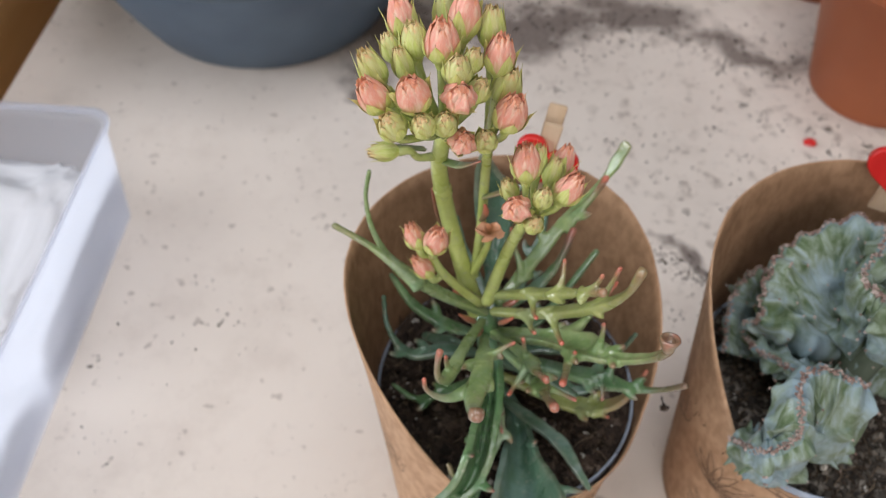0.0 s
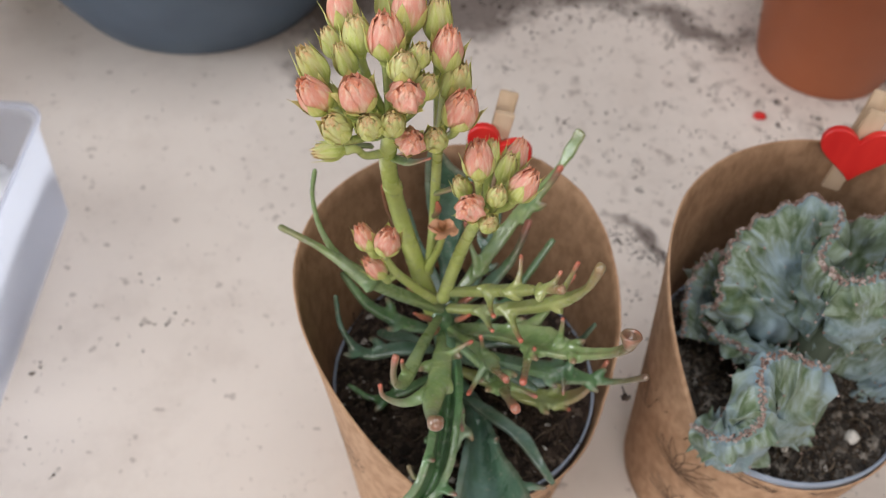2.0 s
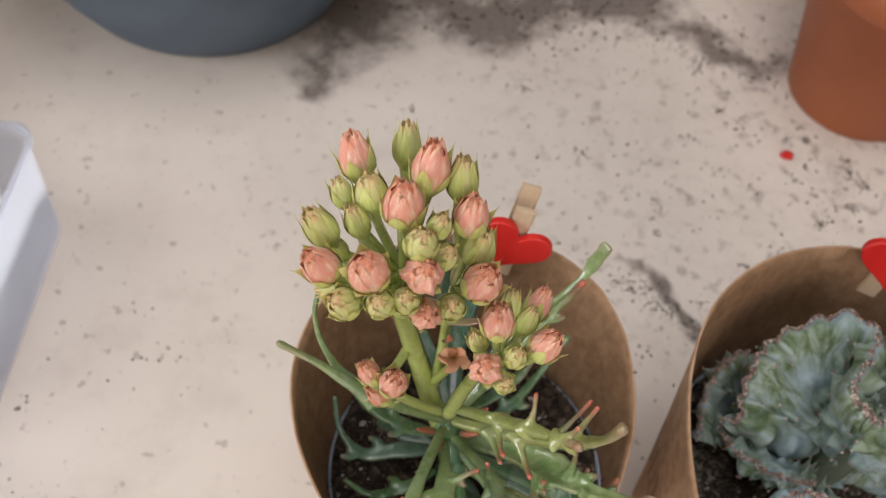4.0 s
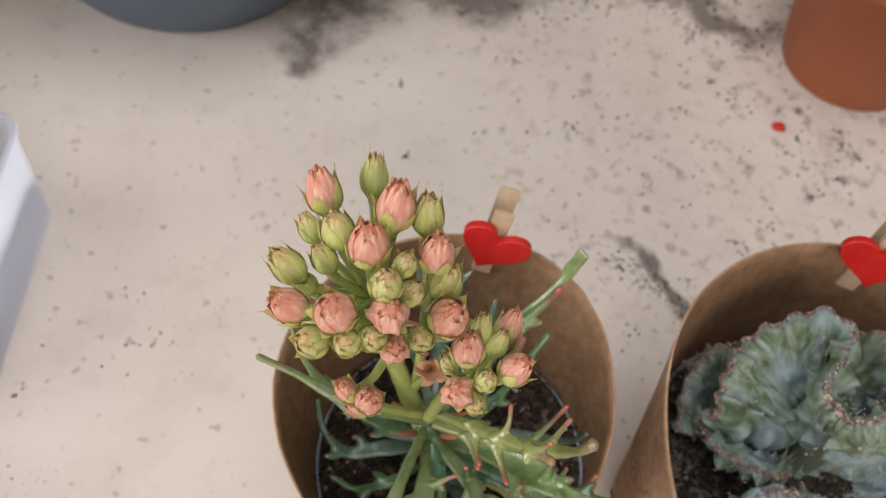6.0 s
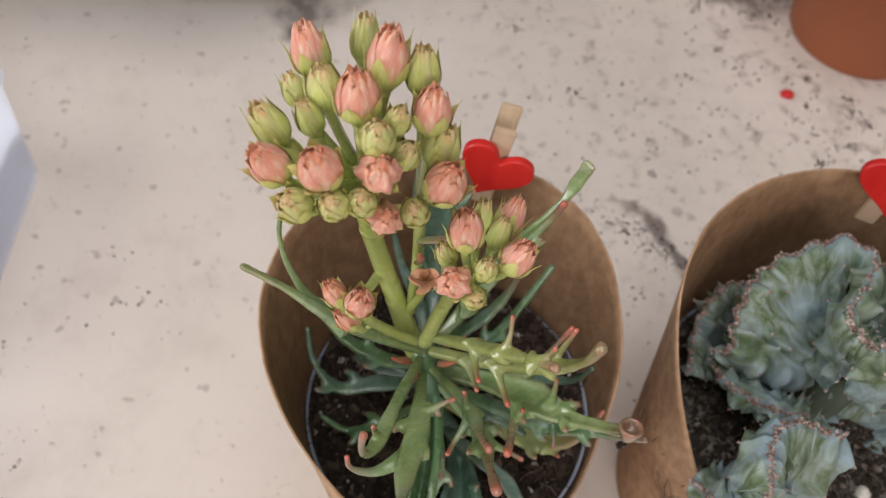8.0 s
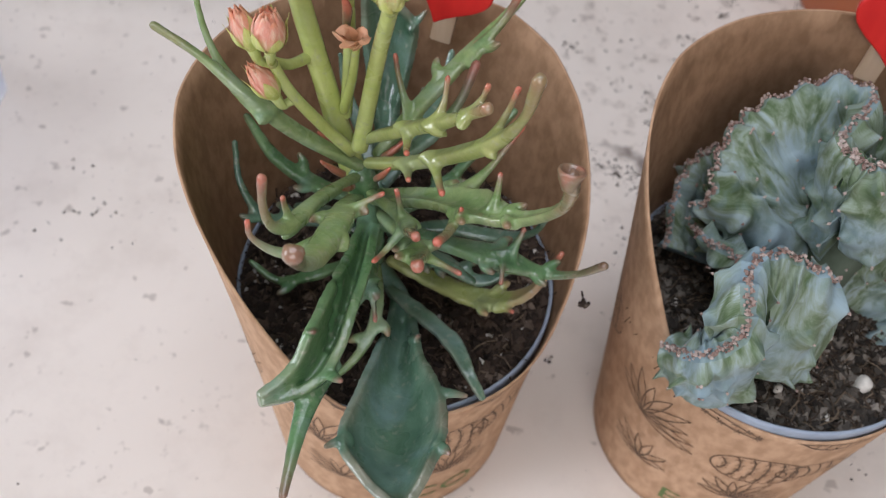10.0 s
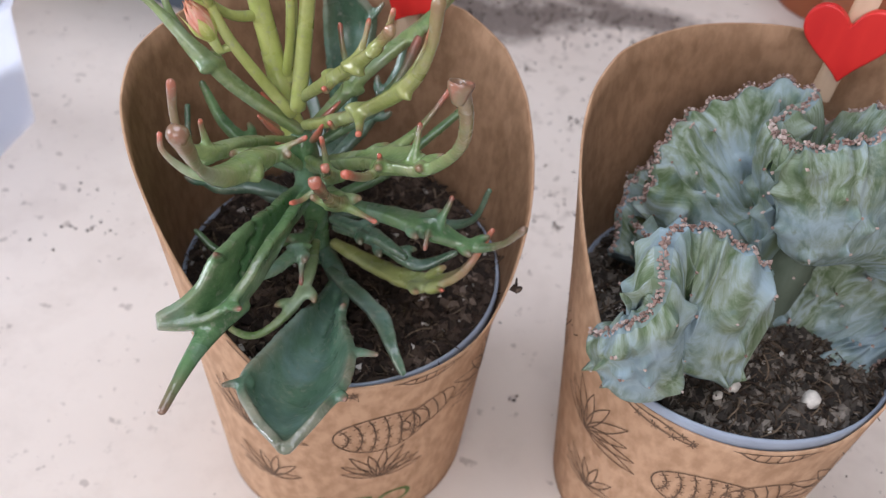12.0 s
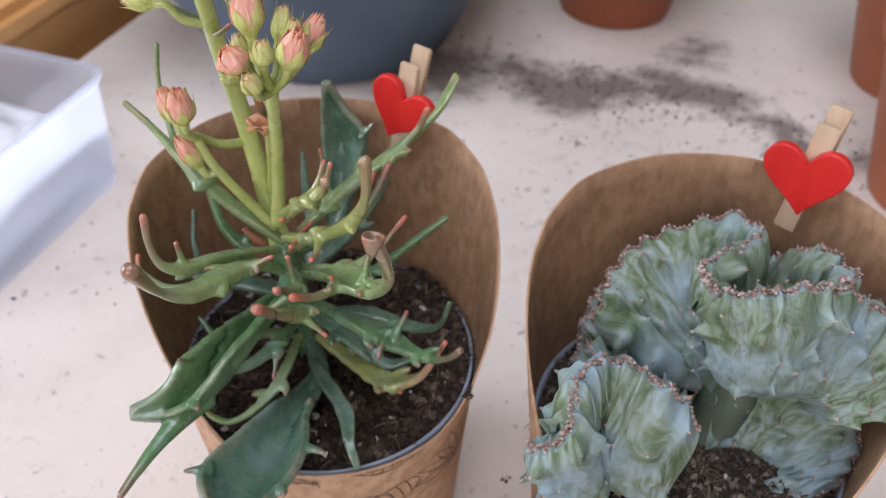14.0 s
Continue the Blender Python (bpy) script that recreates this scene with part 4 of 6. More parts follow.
def blade(lines, face, teeth, stalk, label, mat=None, prongs=(), margin=0.5):
    """A broad cupped leaf between a left, a middle and a right line (millimetres), with teeth on its margin and a fleshy stalk."""
    bm = bmesh.new()
    tip_at, edge_at = tip_layer(bm), bm.verts.layers.float.new("edge")
    a, b, c = (curve_points([Vector(p) * mm for p in line], 31) for line in lines)
    face = Vector(face).normalized()
    grid = []
    for i in range(31):
        row = []
        for j in range(17):
            u = j / 8 - 1
            p = a[i] * (u * (u - 1) / 2) + b[i] * (1 - u * u) + c[i] * (u * (u + 1) / 2)
            row.append(p + face * (0.0007 * noise.noise(p * 160) + 0.0006 * abs(u) ** 6))
        grid.append(row)
    skins = []
    for lift in (0.0013, -0.0013):
        skin = []
        for i in range(31):
            row = []
            for j in range(17):
                u = j / 8 - 1
                across = grid[i][min(j + 1, 16)] - grid[i][max(j - 1, 0)]
                along = grid[min(i + 1, 30)][j] - grid[max(i - 1, 0)][j]
                nor = across.cross(along).normalized()
                nor = nor if nor.dot(face) > 0 else -nor
                v = bm.verts.new(grid[i][j] + nor * lift)
                v[tip_at] = 0.35 * (i / 30) ** 3
                v[edge_at] = margin * abs(u) ** 9 * min(1.0, i / 20) ** 2 + margin * max(0.0, (i - 27) / 3)
                row.append(v)
            skin.append(row)
        skins.append(skin)
    top, low = skins
    for i in range(30):
        for j in range(16):
            bm.faces.new((top[i][j], top[i][j + 1], top[i + 1][j + 1], top[i + 1][j]))
            bm.faces.new((low[i][j + 1], low[i][j], low[i + 1][j], low[i + 1][j + 1]))
        for j in (0, 16):
            bm.faces.new((top[i][j], top[i + 1][j], low[i + 1][j], low[i][j]))
    for i in (0, 30):
        for j in range(16):
            bm.faces.new((top[i][j], top[i][j + 1], low[i][j + 1], low[i][j]))
    bmesh.ops.recalc_face_normals(bm, faces=bm.faces[:])
    for line in teeth:
        sweep(bm, [Vector(p) * mm for p in line], [2.2 * mm, 1.6 * mm, 0.8 * mm], [0.9 * mm, 1.0 * mm, 0.7 * mm], tip=(0.1, 0.9), n=10, k=9)
    sweep(bm, [Vector(p) * mm for p in stalk], [3.0 * mm, 3.2 * mm, 3.4 * mm, 2.6 * mm], [2.4 * mm, 2.2 * mm, 1.8 * mm, 1.2 * mm], tip=(0, 0), n=12, k=10)
    for line, widths in prongs:
        sweep(bm, [Vector(p) * mm for p in line], [w * mm for w in widths], [w * mm * 0.85 for w in widths], tip=(0.0, 0.85), n=18, k=12)
    return part("leaf", fuse(bm, 0.00050, 8), mat or LEAF_OLD, plant, label)


# broad spoon leaf over the front edge
blade((((113.5, 247, 92), (114, 234, 96.5), (112, 220, 102), (109.5, 206, 105.5), (107.3, 190, 108.5), (114.5, 180, 110.5), (124.2, 172.5, 111.5)),
       ((116, 248, 91), (118, 234, 92), (118.5, 220, 94), (120, 206, 95.5), (120.5, 193, 98.5), (122, 182, 104), (125.2, 172, 110.8)),
       ((118.5, 247, 92), (121.5, 234, 97), (124.5, 221, 103), (131, 208, 107.5), (133.5, 195, 110.5), (130.5, 182, 112.5), (126.2, 172.5, 111.5))), (0, 0.3, 1),
      (((129.5, 207.5, 106.5), (134, 207, 108), (138.3, 206, 109.6)), ((131, 190.5, 111), (134, 189.2, 112), (135.2, 187.5, 113.2)), ((110.5, 191, 108), (107, 189, 109), (104.2, 186.8, 110)), ((121.5, 228, 99.5), (123, 226.5, 102.5), (123.3, 226, 104))),
      ((107, 258, 93), (111, 253, 92.5), (116, 246, 91.6), (117.5, 238, 93)), "broad blue-green spoon leaf with pinkish margins")
# trough leaf that hangs over the front edge and forks into two horns
blade((((104.5, 246, 126.5), (102.5, 228, 132), (100, 211, 136), (98.5, 203, 136), (95, 196, 130), (88.5, 189.8, 126.5)),
       ((106, 247, 123.5), (105.5, 229, 124), (103.5, 213, 121.5), (100.5, 203, 119.5), (97, 196, 120.5), (88.5, 189.4, 124.5)),
       ((108.5, 246, 127), (109, 230, 132), (107.5, 214, 132.5), (106, 204, 130.5), (101, 195.5, 125.5), (89.2, 188.8, 125.6))), (-0.15, 0.1, 1),
      (((99, 204.5, 135), (99.8, 202.5, 138), (100.3, 200.8, 140.5)), ((103.5, 198.5, 126.5), (105.8, 196.5, 128), (107.6, 194.8, 129.8))),
      ((104, 254, 126), (105.5, 249, 125), (106, 240, 125), (105.8, 232, 125)), "green trough-shaped leaf that forks over the paper edge", LEAF,
      ((((102, 205, 121), (99.8, 196, 121), (98.8, 186, 121.2), (98.6, 177, 121.3), (98.4, 169, 120.6)), (4.2, 3.4, 2.2, 1.6, 1.2)),), 0.25)
# upright spade leaf against the back of the sleeve
blade((((103, 286, 122), (99.5, 294, 133), (97, 298.5, 145), (96.2, 301, 154), (96.2, 302, 161), (97.6, 302.5, 169)),
       ((105, 287, 121), (104, 297, 132), (104, 302.5, 144.5), (103.5, 304.5, 153), (100.5, 304.5, 161), (98.3, 303, 169.5)),
       ((107, 286, 122), (109.5, 294.5, 133), (111.5, 299.5, 144), (111.5, 302.5, 152), (104.2, 303, 159.5), (99, 302.5, 169))), (0, -1, 0.35),
      (((109.5, 301.8, 150.5), (112, 302.8, 153), (114.2, 303.6, 156.2)),), ((105, 266, 116), (105, 274, 118.5), (105, 285, 121), (105, 292, 127)), "upright blue-green spade leaf with brown margins")
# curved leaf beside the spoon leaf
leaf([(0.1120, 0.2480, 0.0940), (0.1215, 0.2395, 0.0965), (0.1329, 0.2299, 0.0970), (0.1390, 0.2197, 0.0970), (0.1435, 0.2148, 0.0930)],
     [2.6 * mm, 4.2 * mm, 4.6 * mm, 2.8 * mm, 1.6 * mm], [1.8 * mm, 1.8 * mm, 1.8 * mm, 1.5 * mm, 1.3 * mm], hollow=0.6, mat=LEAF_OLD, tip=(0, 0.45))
# yellowing leaf
leaf([(0.1110, 0.2560, 0.0980), (0.1270, 0.2510, 0.0960), (0.1410, 0.2440, 0.1000), (0.1530, 0.2420, 0.1085), (0.1604, 0.2467, 0.1230)],
     [3.0 * mm, 5.2 * mm, 6.6 * mm, 4.0 * mm, 1.2 * mm], [1.6 * mm, 1.8 * mm, 1.8 * mm, 1.5 * mm, 1.0 * mm], teeth=(0.55, -0.6), hollow=0.35, tip=(0.1, 1.0), mat=LEAF_TOP,
     prongs=(([(0.147, 0.240, 0.103), (0.1485, 0.238, 0.1045), (0.1492, 0.237, 0.1055)], 2.0 * mm, 0.8 * mm, 0.6),))
# slim curled leaves near the soil
leaf([(0.1065, 0.2510, 0.1090), (0.1075, 0.2380, 0.1120), (0.1035, 0.2270, 0.1120), (0.0985, 0.2200, 0.1130)], [2.4 * mm, 3.8 * mm, 3.0 * mm, 1.6 * mm], [1.8 * mm, 2.0 * mm, 1.8 * mm, 1.5 * mm], teeth=(-0.45, 0.3), hollow=0.35, tip=(0, 0.6),
     prongs=(([(0.108, 0.235, 0.112), (0.110, 0.230, 0.1105), (0.111, 0.2265, 0.1085)], 1.6 * mm, 0.5 * mm, 0.2),))
leaf([(0.1080, 0.2490, 0.1040), (0.1105, 0.2340, 0.1040), (0.1085, 0.2230, 0.1005), (0.1020, 0.2140, 0.0980), (0.0955, 0.2120, 0.1010), (0.0930, 0.2130, 0.1080)], [2.4 * mm, 3.4 * mm, 2.6 * mm, 1.9 * mm, 1.7 * mm, 1.3 * mm], [1.8 * mm, 1.8 * mm, 1.7 * mm, 1.6 * mm, 1.5 * mm, 1.2 * mm], teeth=(-0.3, 0.42), hollow=0.3, tip=(0, 0.75), mat=LEAF_UP)
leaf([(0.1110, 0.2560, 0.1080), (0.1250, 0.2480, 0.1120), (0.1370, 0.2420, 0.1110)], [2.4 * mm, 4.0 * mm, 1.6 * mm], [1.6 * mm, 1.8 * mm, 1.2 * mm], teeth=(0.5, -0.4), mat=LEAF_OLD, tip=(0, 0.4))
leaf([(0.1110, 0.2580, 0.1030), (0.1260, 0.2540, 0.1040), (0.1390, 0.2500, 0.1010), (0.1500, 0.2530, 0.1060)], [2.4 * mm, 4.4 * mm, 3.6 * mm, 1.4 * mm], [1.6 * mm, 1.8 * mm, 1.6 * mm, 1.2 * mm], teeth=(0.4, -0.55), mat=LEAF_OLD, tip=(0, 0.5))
# leaves towards the far and the side walls of the sleeve
leaf([HEART + Vector((-0.001, 0.0, 0.010)), (0.0858, 0.2556, 0.1495), (0.0749, 0.2543, 0.1610), (0.0634, 0.2569, 0.1702), (0.0519, 0.2595, 0.1761)], [2.8 * mm, 4.0 * mm, 3.2 * mm, 1.9 * mm, 1.5 * mm], [2.0 * mm, 2.1 * mm, 1.9 * mm, 1.6 * mm, 1.3 * mm], teeth=(0.4,), hollow=0.3, tip=(0, 0.70), mat=LEAF_UP,
     prongs=(([(0.077, 0.2545, 0.158), (0.0690, 0.2585, 0.1625), (0.0632, 0.2630, 0.1720), (0.0615, 0.2655, 0.1840), (0.0630, 0.2665, 0.1945)], 1.9 * mm, 1.0 * mm, -1),))
leaf([HEART + Vector((0.003, 0.003, 0.012)), (0.118, 0.2705, 0.1525), (0.1289, 0.2836, 0.1600), (0.1397, 0.2916, 0.1714), (0.1432, 0.2945, 0.1780), (0.1459, 0.2965, 0.1846)], [3.0 * mm, 4.2 * mm, 3.6 * mm, 1.9 * mm, 4.6 * mm, 3.0 * mm], [1.8 * mm, 2.0 * mm, 1.7 * mm, 1.2 * mm, 0.9 * mm, 0.7 * mm], teeth=(0.45, -0.3), mat=LEAF_UP, hollow=0.35, tip=(0, 0.66),
     prongs=(([(0.130, 0.2825, 0.161), (0.1365, 0.2865, 0.169), (0.1397, 0.2879, 0.1765)], 2.0 * mm, 1.5 * mm, 0.3), ([(0.114, 0.267, 0.150), (0.1105, 0.272, 0.157), (0.109, 0.2745, 0.163)], 1.6 * mm, 0.6 * mm, 0.3)))
leaf([HEART + Vector((0.003, 0.004, 0.004)), (0.120, 0.2670, 0.1420), (0.1268, 0.2719, 0.1505), (0.1305, 0.2778, 0.1605)], [2.4 * mm, 3.6 * mm, 2.2 * mm, 1.7 * mm], [1.8 * mm, 2.0 * mm, 1.7 * mm, 1.5 * mm], tip=(0.1, 1.0))
leaf([(0.1100, 0.2610, 0.1120), (0.1230, 0.2700, 0.1170), (0.1321, 0.2788, 0.1234), (0.1438, 0.2941, 0.1303)], [2.4 * mm, 3.4 * mm, 2.4 * mm, 1.7 * mm], [1.7 * mm, 1.8 * mm, 1.6 * mm, 1.4 * mm], teeth=(0.5, -0.4), tip=(0, 0.55))
leaf([(0.1100, 0.2600, 0.1060), (0.1260, 0.2640, 0.1070), (0.1420, 0.2640, 0.1060), (0.1530, 0.2610, 0.1130), (0.1570, 0.2600, 0.1260)], [2.4 * mm, 4.6 * mm, 4.0 * mm, 1.8 * mm, 1.2 * mm], [1.6 * mm, 1.8 * mm, 1.6 * mm, 1.4 * mm, 1.1 * mm], mat=LEAF_OLD, tip=(0, 0.35))
leaf([(0.0990, 0.2580, 0.1230), (0.0890, 0.2580, 0.1270), (0.0770, 0.2620, 0.1320), (0.0680, 0.2690, 0.1400)], [2.6 * mm, 4.4 * mm, 3.0 * mm, 1.5 * mm], [1.8 * mm, 2.0 * mm, 1.7 * mm, 1.3 * mm], teeth=(0.5, -0.4), tip=(0, 0.6))
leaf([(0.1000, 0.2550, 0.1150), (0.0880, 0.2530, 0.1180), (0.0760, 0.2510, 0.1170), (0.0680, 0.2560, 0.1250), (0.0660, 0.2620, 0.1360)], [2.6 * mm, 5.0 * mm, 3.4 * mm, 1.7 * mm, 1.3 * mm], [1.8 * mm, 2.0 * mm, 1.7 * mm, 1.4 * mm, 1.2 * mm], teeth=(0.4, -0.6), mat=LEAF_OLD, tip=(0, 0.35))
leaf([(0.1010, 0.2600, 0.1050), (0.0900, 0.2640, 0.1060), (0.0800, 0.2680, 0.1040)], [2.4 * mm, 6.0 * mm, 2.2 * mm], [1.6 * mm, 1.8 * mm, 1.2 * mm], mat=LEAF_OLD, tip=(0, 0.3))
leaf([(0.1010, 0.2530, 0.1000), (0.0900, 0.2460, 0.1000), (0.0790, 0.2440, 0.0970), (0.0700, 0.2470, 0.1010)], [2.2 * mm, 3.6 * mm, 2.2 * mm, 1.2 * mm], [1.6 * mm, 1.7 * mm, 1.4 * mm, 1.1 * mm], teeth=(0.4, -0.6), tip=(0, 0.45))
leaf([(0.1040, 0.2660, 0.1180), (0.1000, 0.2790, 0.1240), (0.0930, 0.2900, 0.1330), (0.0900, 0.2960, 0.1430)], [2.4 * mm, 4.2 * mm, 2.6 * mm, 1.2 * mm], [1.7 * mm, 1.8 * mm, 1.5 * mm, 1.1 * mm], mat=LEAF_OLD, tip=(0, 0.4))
leaf([(0.1080, 0.2650, 0.1220), (0.1150, 0.2780, 0.1280), (0.1210, 0.2900, 0.1380), (0.1230, 0.2970, 0.1480)], [2.4 * mm, 4.4 * mm, 3.0 * mm, 1.3 * mm], [1.7 * mm, 1.9 * mm, 1.6 * mm, 1.1 * mm], teeth=(0.45, -0.6), mat=LEAF_OLD, tip=(0, 0.4))

# small red shoots in the leaf axils
for x, y, z, dx, dy, dz in ((0.0985, 0.2520, 0.139, -0.6, -0.3, 0.7), (0.1075, 0.2520, 0.139, 0.5, -0.4, 0.9), (0.1010, 0.2500, 0.137, -0.2, -0.8, 0.6), (0.1085, 0.2560, 0.143, 0.7, 0.0, 0.8), (0.0975, 0.2580, 0.141, -0.8, 0.1, 0.6)):
    a = Vector((x, y, z))
    d = Vector((dx, dy, dz)).normalized()
    bm = bmesh.new()
    sweep(bm, [a, a + d * 0.004, a + d * 0.0085 + Vector((0, 0, 0.0008))], [1.3 * mm, 1.4 * mm, 0.5 * mm], [1.0 * mm, 1.0 * mm, 0.4 * mm], tip=(0.85, 1.0), n=8, k=8)
    part("red_shoot", bm, LEAF_UP, plant, "red leaf bud in a leaf axil")

# woody foot, flower stem and its branches
bm = bmesh.new()
sweep(bm, [(0.1045, 0.2585, 0.079), (0.1055, 0.2580, 0.100), (0.1040, 0.2570, 0.122), (0.1022, 0.2570, 0.134)], [4.0 * mm, 3.6 * mm, 4.2 * mm, 4.4 * mm], [4.0 * mm, 3.6 * mm, 4.2 * mm, 4.4 * mm], tip=(0, 0.2), n=16, k=12, wob=0.1)
part("stem_foot", bm, LEAF, plant, "green stem foot in the soil")
HUB = Vector((0.0858, 0.2575, 0.2215))
bm = bmesh.new()
sweep(bm, [(0.1025, 0.2568, 0.128), (0.0970, 0.2610, 0.1420), (0.0927, 0.2645, 0.1560), (0.0875, 0.2675, 0.1760), (0.0845, 0.2660, 0.1980), HUB + Vector((0, 0.003, -0.004))], [3.9 * mm, 3.4 * mm, 3.0 * mm, 2.8 * mm, 2.6 * mm, 2.4 * mm], [3.9 * mm, 3.4 * mm, 3.0 * mm, 2.8 * mm, 2.6 * mm, 2.4 * mm], tip=(0, 0.3), n=26, k=14)
for z_ring, x, y in ((0.1548, 0.0930, 0.2643), (0.1875, 0.0857, 0.2672)):
    sweep(bm, [(x - 0.0002, y, z_ring - 0.0008), (x, y, z_ring), (x + 0.0002, y, z_ring + 0.0008)], [3.0 * mm, 3.3 * mm, 2.9 * mm], [3.0 * mm, 3.3 * mm, 2.9 * mm], tip=(0.5, 0.6), n=5, k=14)
part("flower_stem", bm, STEM, plant, "thick yellow-green flower stem")
HUB2 = Vector((0.1115, 0.2475, 0.2000))
HUB3 = Vector((0.0835, 0.2490, 0.1775))
HUB4 = Vector((0.0985, 0.2560, 0.2180))
for line, w0, w1 in (
    ([(0.1025, 0.2550, 0.147), (0.1050, 0.2545, 0.163), (0.1080, 0.2520, 0.182), HUB2], 2.3, 1.8),
    ([(0.1000, 0.2570, 0.143), (0.0930, 0.2530, 0.1560), (0.0870, 0.2500, 0.1680), HUB3], 1.7, 1.3),
    ([(0.0975, 0.2635, 0.150), (0.0985, 0.2660, 0.172), (0.0985, 0.2640, 0.195), HUB4], 1.7, 1.5),
    ([(0.0970, 0.2630, 0.152), (0.1000, 0.2600, 0.166), (0.1015, 0.2580, 0.177)], 1.5, 1.0),
    ([(0.0885, 0.2670, 0.166), (0.0850, 0.2580, 0.170), (0.0815, 0.2520, 0.176)], 1.6, 1.2),
):
    bm = bmesh.new()
    sweep(bm, line, [w0 * mm, w1 * mm], [w0 * mm, w1 * mm], tip=(0, 0.3), n=18, k=10)
    part("stem_branch", bm, STEM, plant)

# bracts on the stem
for line, w, t0 in (
    ([(0.0870, 0.2720, 0.163), (0.0840, 0.2740, 0.170), (0.0820, 0.2735, 0.181)], 1.6, 0.8),
    ([(0.0985, 0.2630, 0.190), (0.1040, 0.2600, 0.196), (0.1085, 0.2585, 0.2000)], 1.4, 0.6),
    ([(0.0845, 0.2650, 0.203), (0.0910, 0.2590, 0.2070), (0.0965, 0.2560, 0.2120)], 1.8, 0.2),
    ([(0.0985, 0.2625, 0.180), (0.0995, 0.2590, 0.1870), (0.0990, 0.2570, 0.193)], 1.3, 0.8),
    ([(0.0800, 0.2660, 0.206), (0.0730, 0.2600, 0.2120), (0.0690, 0.2570, 0.2140)], 1.3, 0.2),
):
    bm = bmesh.new()
    sweep(bm, line, [w * 0.8 * mm, w * mm, 0.5 * mm], [0.9 * mm, 0.8 * mm, 0.4 * mm], tip=(t0, 1.0), n=10, k=8, hollow=0.3)
    part("bract", bm, LEAF_UP, plant)


def bud_mesh(name, material, folds, frill, seed, lumps=0.0):
    """A closed flower bud of unit length along z: petals that overlap in a spiral round a core, ragged at the top."""
    bm = bmesh.new()
    tip, fold = tip_layer(bm), bm.verts.layers.float.new("fold")
    gen = random.Random(seed)
    ph = gen.uniform(0, 6)

    def outline(q):
        return 0.36 * math.sin(math.pi * (0.10 + 0.80 * q)) ** 0.62 * (1 - 0.34 * max(0, q - 0.5)) * (0.55 + 0.45 * min(1, q * 3.2))

    n, m = 24, 10
    rings = []
    for j in range(m + 1):
        q = j / m
        ring = []
        for i in range(n):
            a = 2 * math.pi * i / n
            v = bm.verts.new((outline(q) * 0.9 * math.cos(a), outline(q) * 0.9 * math.sin(a), q * 0.9))
            v[tip], v[fold] = q, 0.6
            ring.append(v)
        rings.append(ring)
    for a, b in zip(rings, rings[1:]):
        for i in range(n):
            bm.faces.new((a[i], a[(i + 1) % n], b[(i + 1) % n], b[i]))
    bm.faces.new(list(reversed(rings[0])))
    bm.faces.new(rings[-1])
    for layer in range(2):
        for k in range(folds):
            a0 = ph + 2 * math.pi * (k + 0.5 * layer) / folds + gen.uniform(-0.15, 0.15)
            top = (1.0 if layer == 0 else 0.93) + gen.uniform(-0.05, 0.05)
            rows = []
            for j in range(13):
                q = j / 12
                z = q * top
                r = outline(min(1, z)) * (0.93 if layer == 0 else 0.99)
                half = (1.18 if layer else 1.0) * math.pi / folds * (1 - 0.72 * max(0, q - 0.62) / 0.38) + 0.05
                row = []
                for i in range(9):
                    f = i / 4 - 1
                    a = a0 + half * f + 0.35 * q
                    lift = 0.035 * max(0, f) ** 2 - 0.025 * max(0, -f) ** 2 + 0.02 * math.cos(f * 2.2)
                    wave = lumps * noise.noise(Vector((math.cos(a) * 2.2, math.sin(a) * 2.2, z * 3 + seed))) * r
                    curl = 0.10 * frill / 0.13 * max(0, q - 0.86) / 0.14 * (0.6 if layer else -0.3)
                    rr = r * (1 + lift * 2.0) + wave + curl * 0.35
                    zz = z + frill * 0.5 * max(0, q - 0.8) / 0.2 * (noise.noise(Vector((f * 3, k, seed + layer))) + 0.3 - 0.9 * f * f)
                    v = bm.verts.new((rr * math.cos(a), rr * math.sin(a), zz))
                    v[tip], v[fold] = q, 1.0 - 0.75 * max(0.0, abs(f) - 0.7) / 0.3
                    row.append(v)
                rows.append(row)
            faces = []
            for a, b in zip(rows, rows[1:]):
                for i in range(8):
                    faces.append(bm.faces.new((a[i], a[i + 1], b[i + 1], b[i])))
    for i in range(folds + 1):
        a = 2 * math.pi * i / (folds + 1) + ph
        d = Vector((math.cos(a), math.sin(a), 0))
        b = d * (0.10 + 0.06 * (i % 2)) + Vector((0, 0, 0.88))
        sweep(bm, [b, b + Vector((0, 0, 0.07)) + d * 0.015, b + Vector((0, 0, 0.10 + 0.04 * (i % 3))) - d * (0.04 - 0.07 * (i % 2))], [0.05, 0.04, 0.004], [0.016, 0.014, 0.004], up=d, tip=(0.85, 1.05), n=6, k=6)
    for v in bm.verts:
        if v[fold] == 0:
            v[fold] = 0.6
    return mesh_from(bm, name, material)


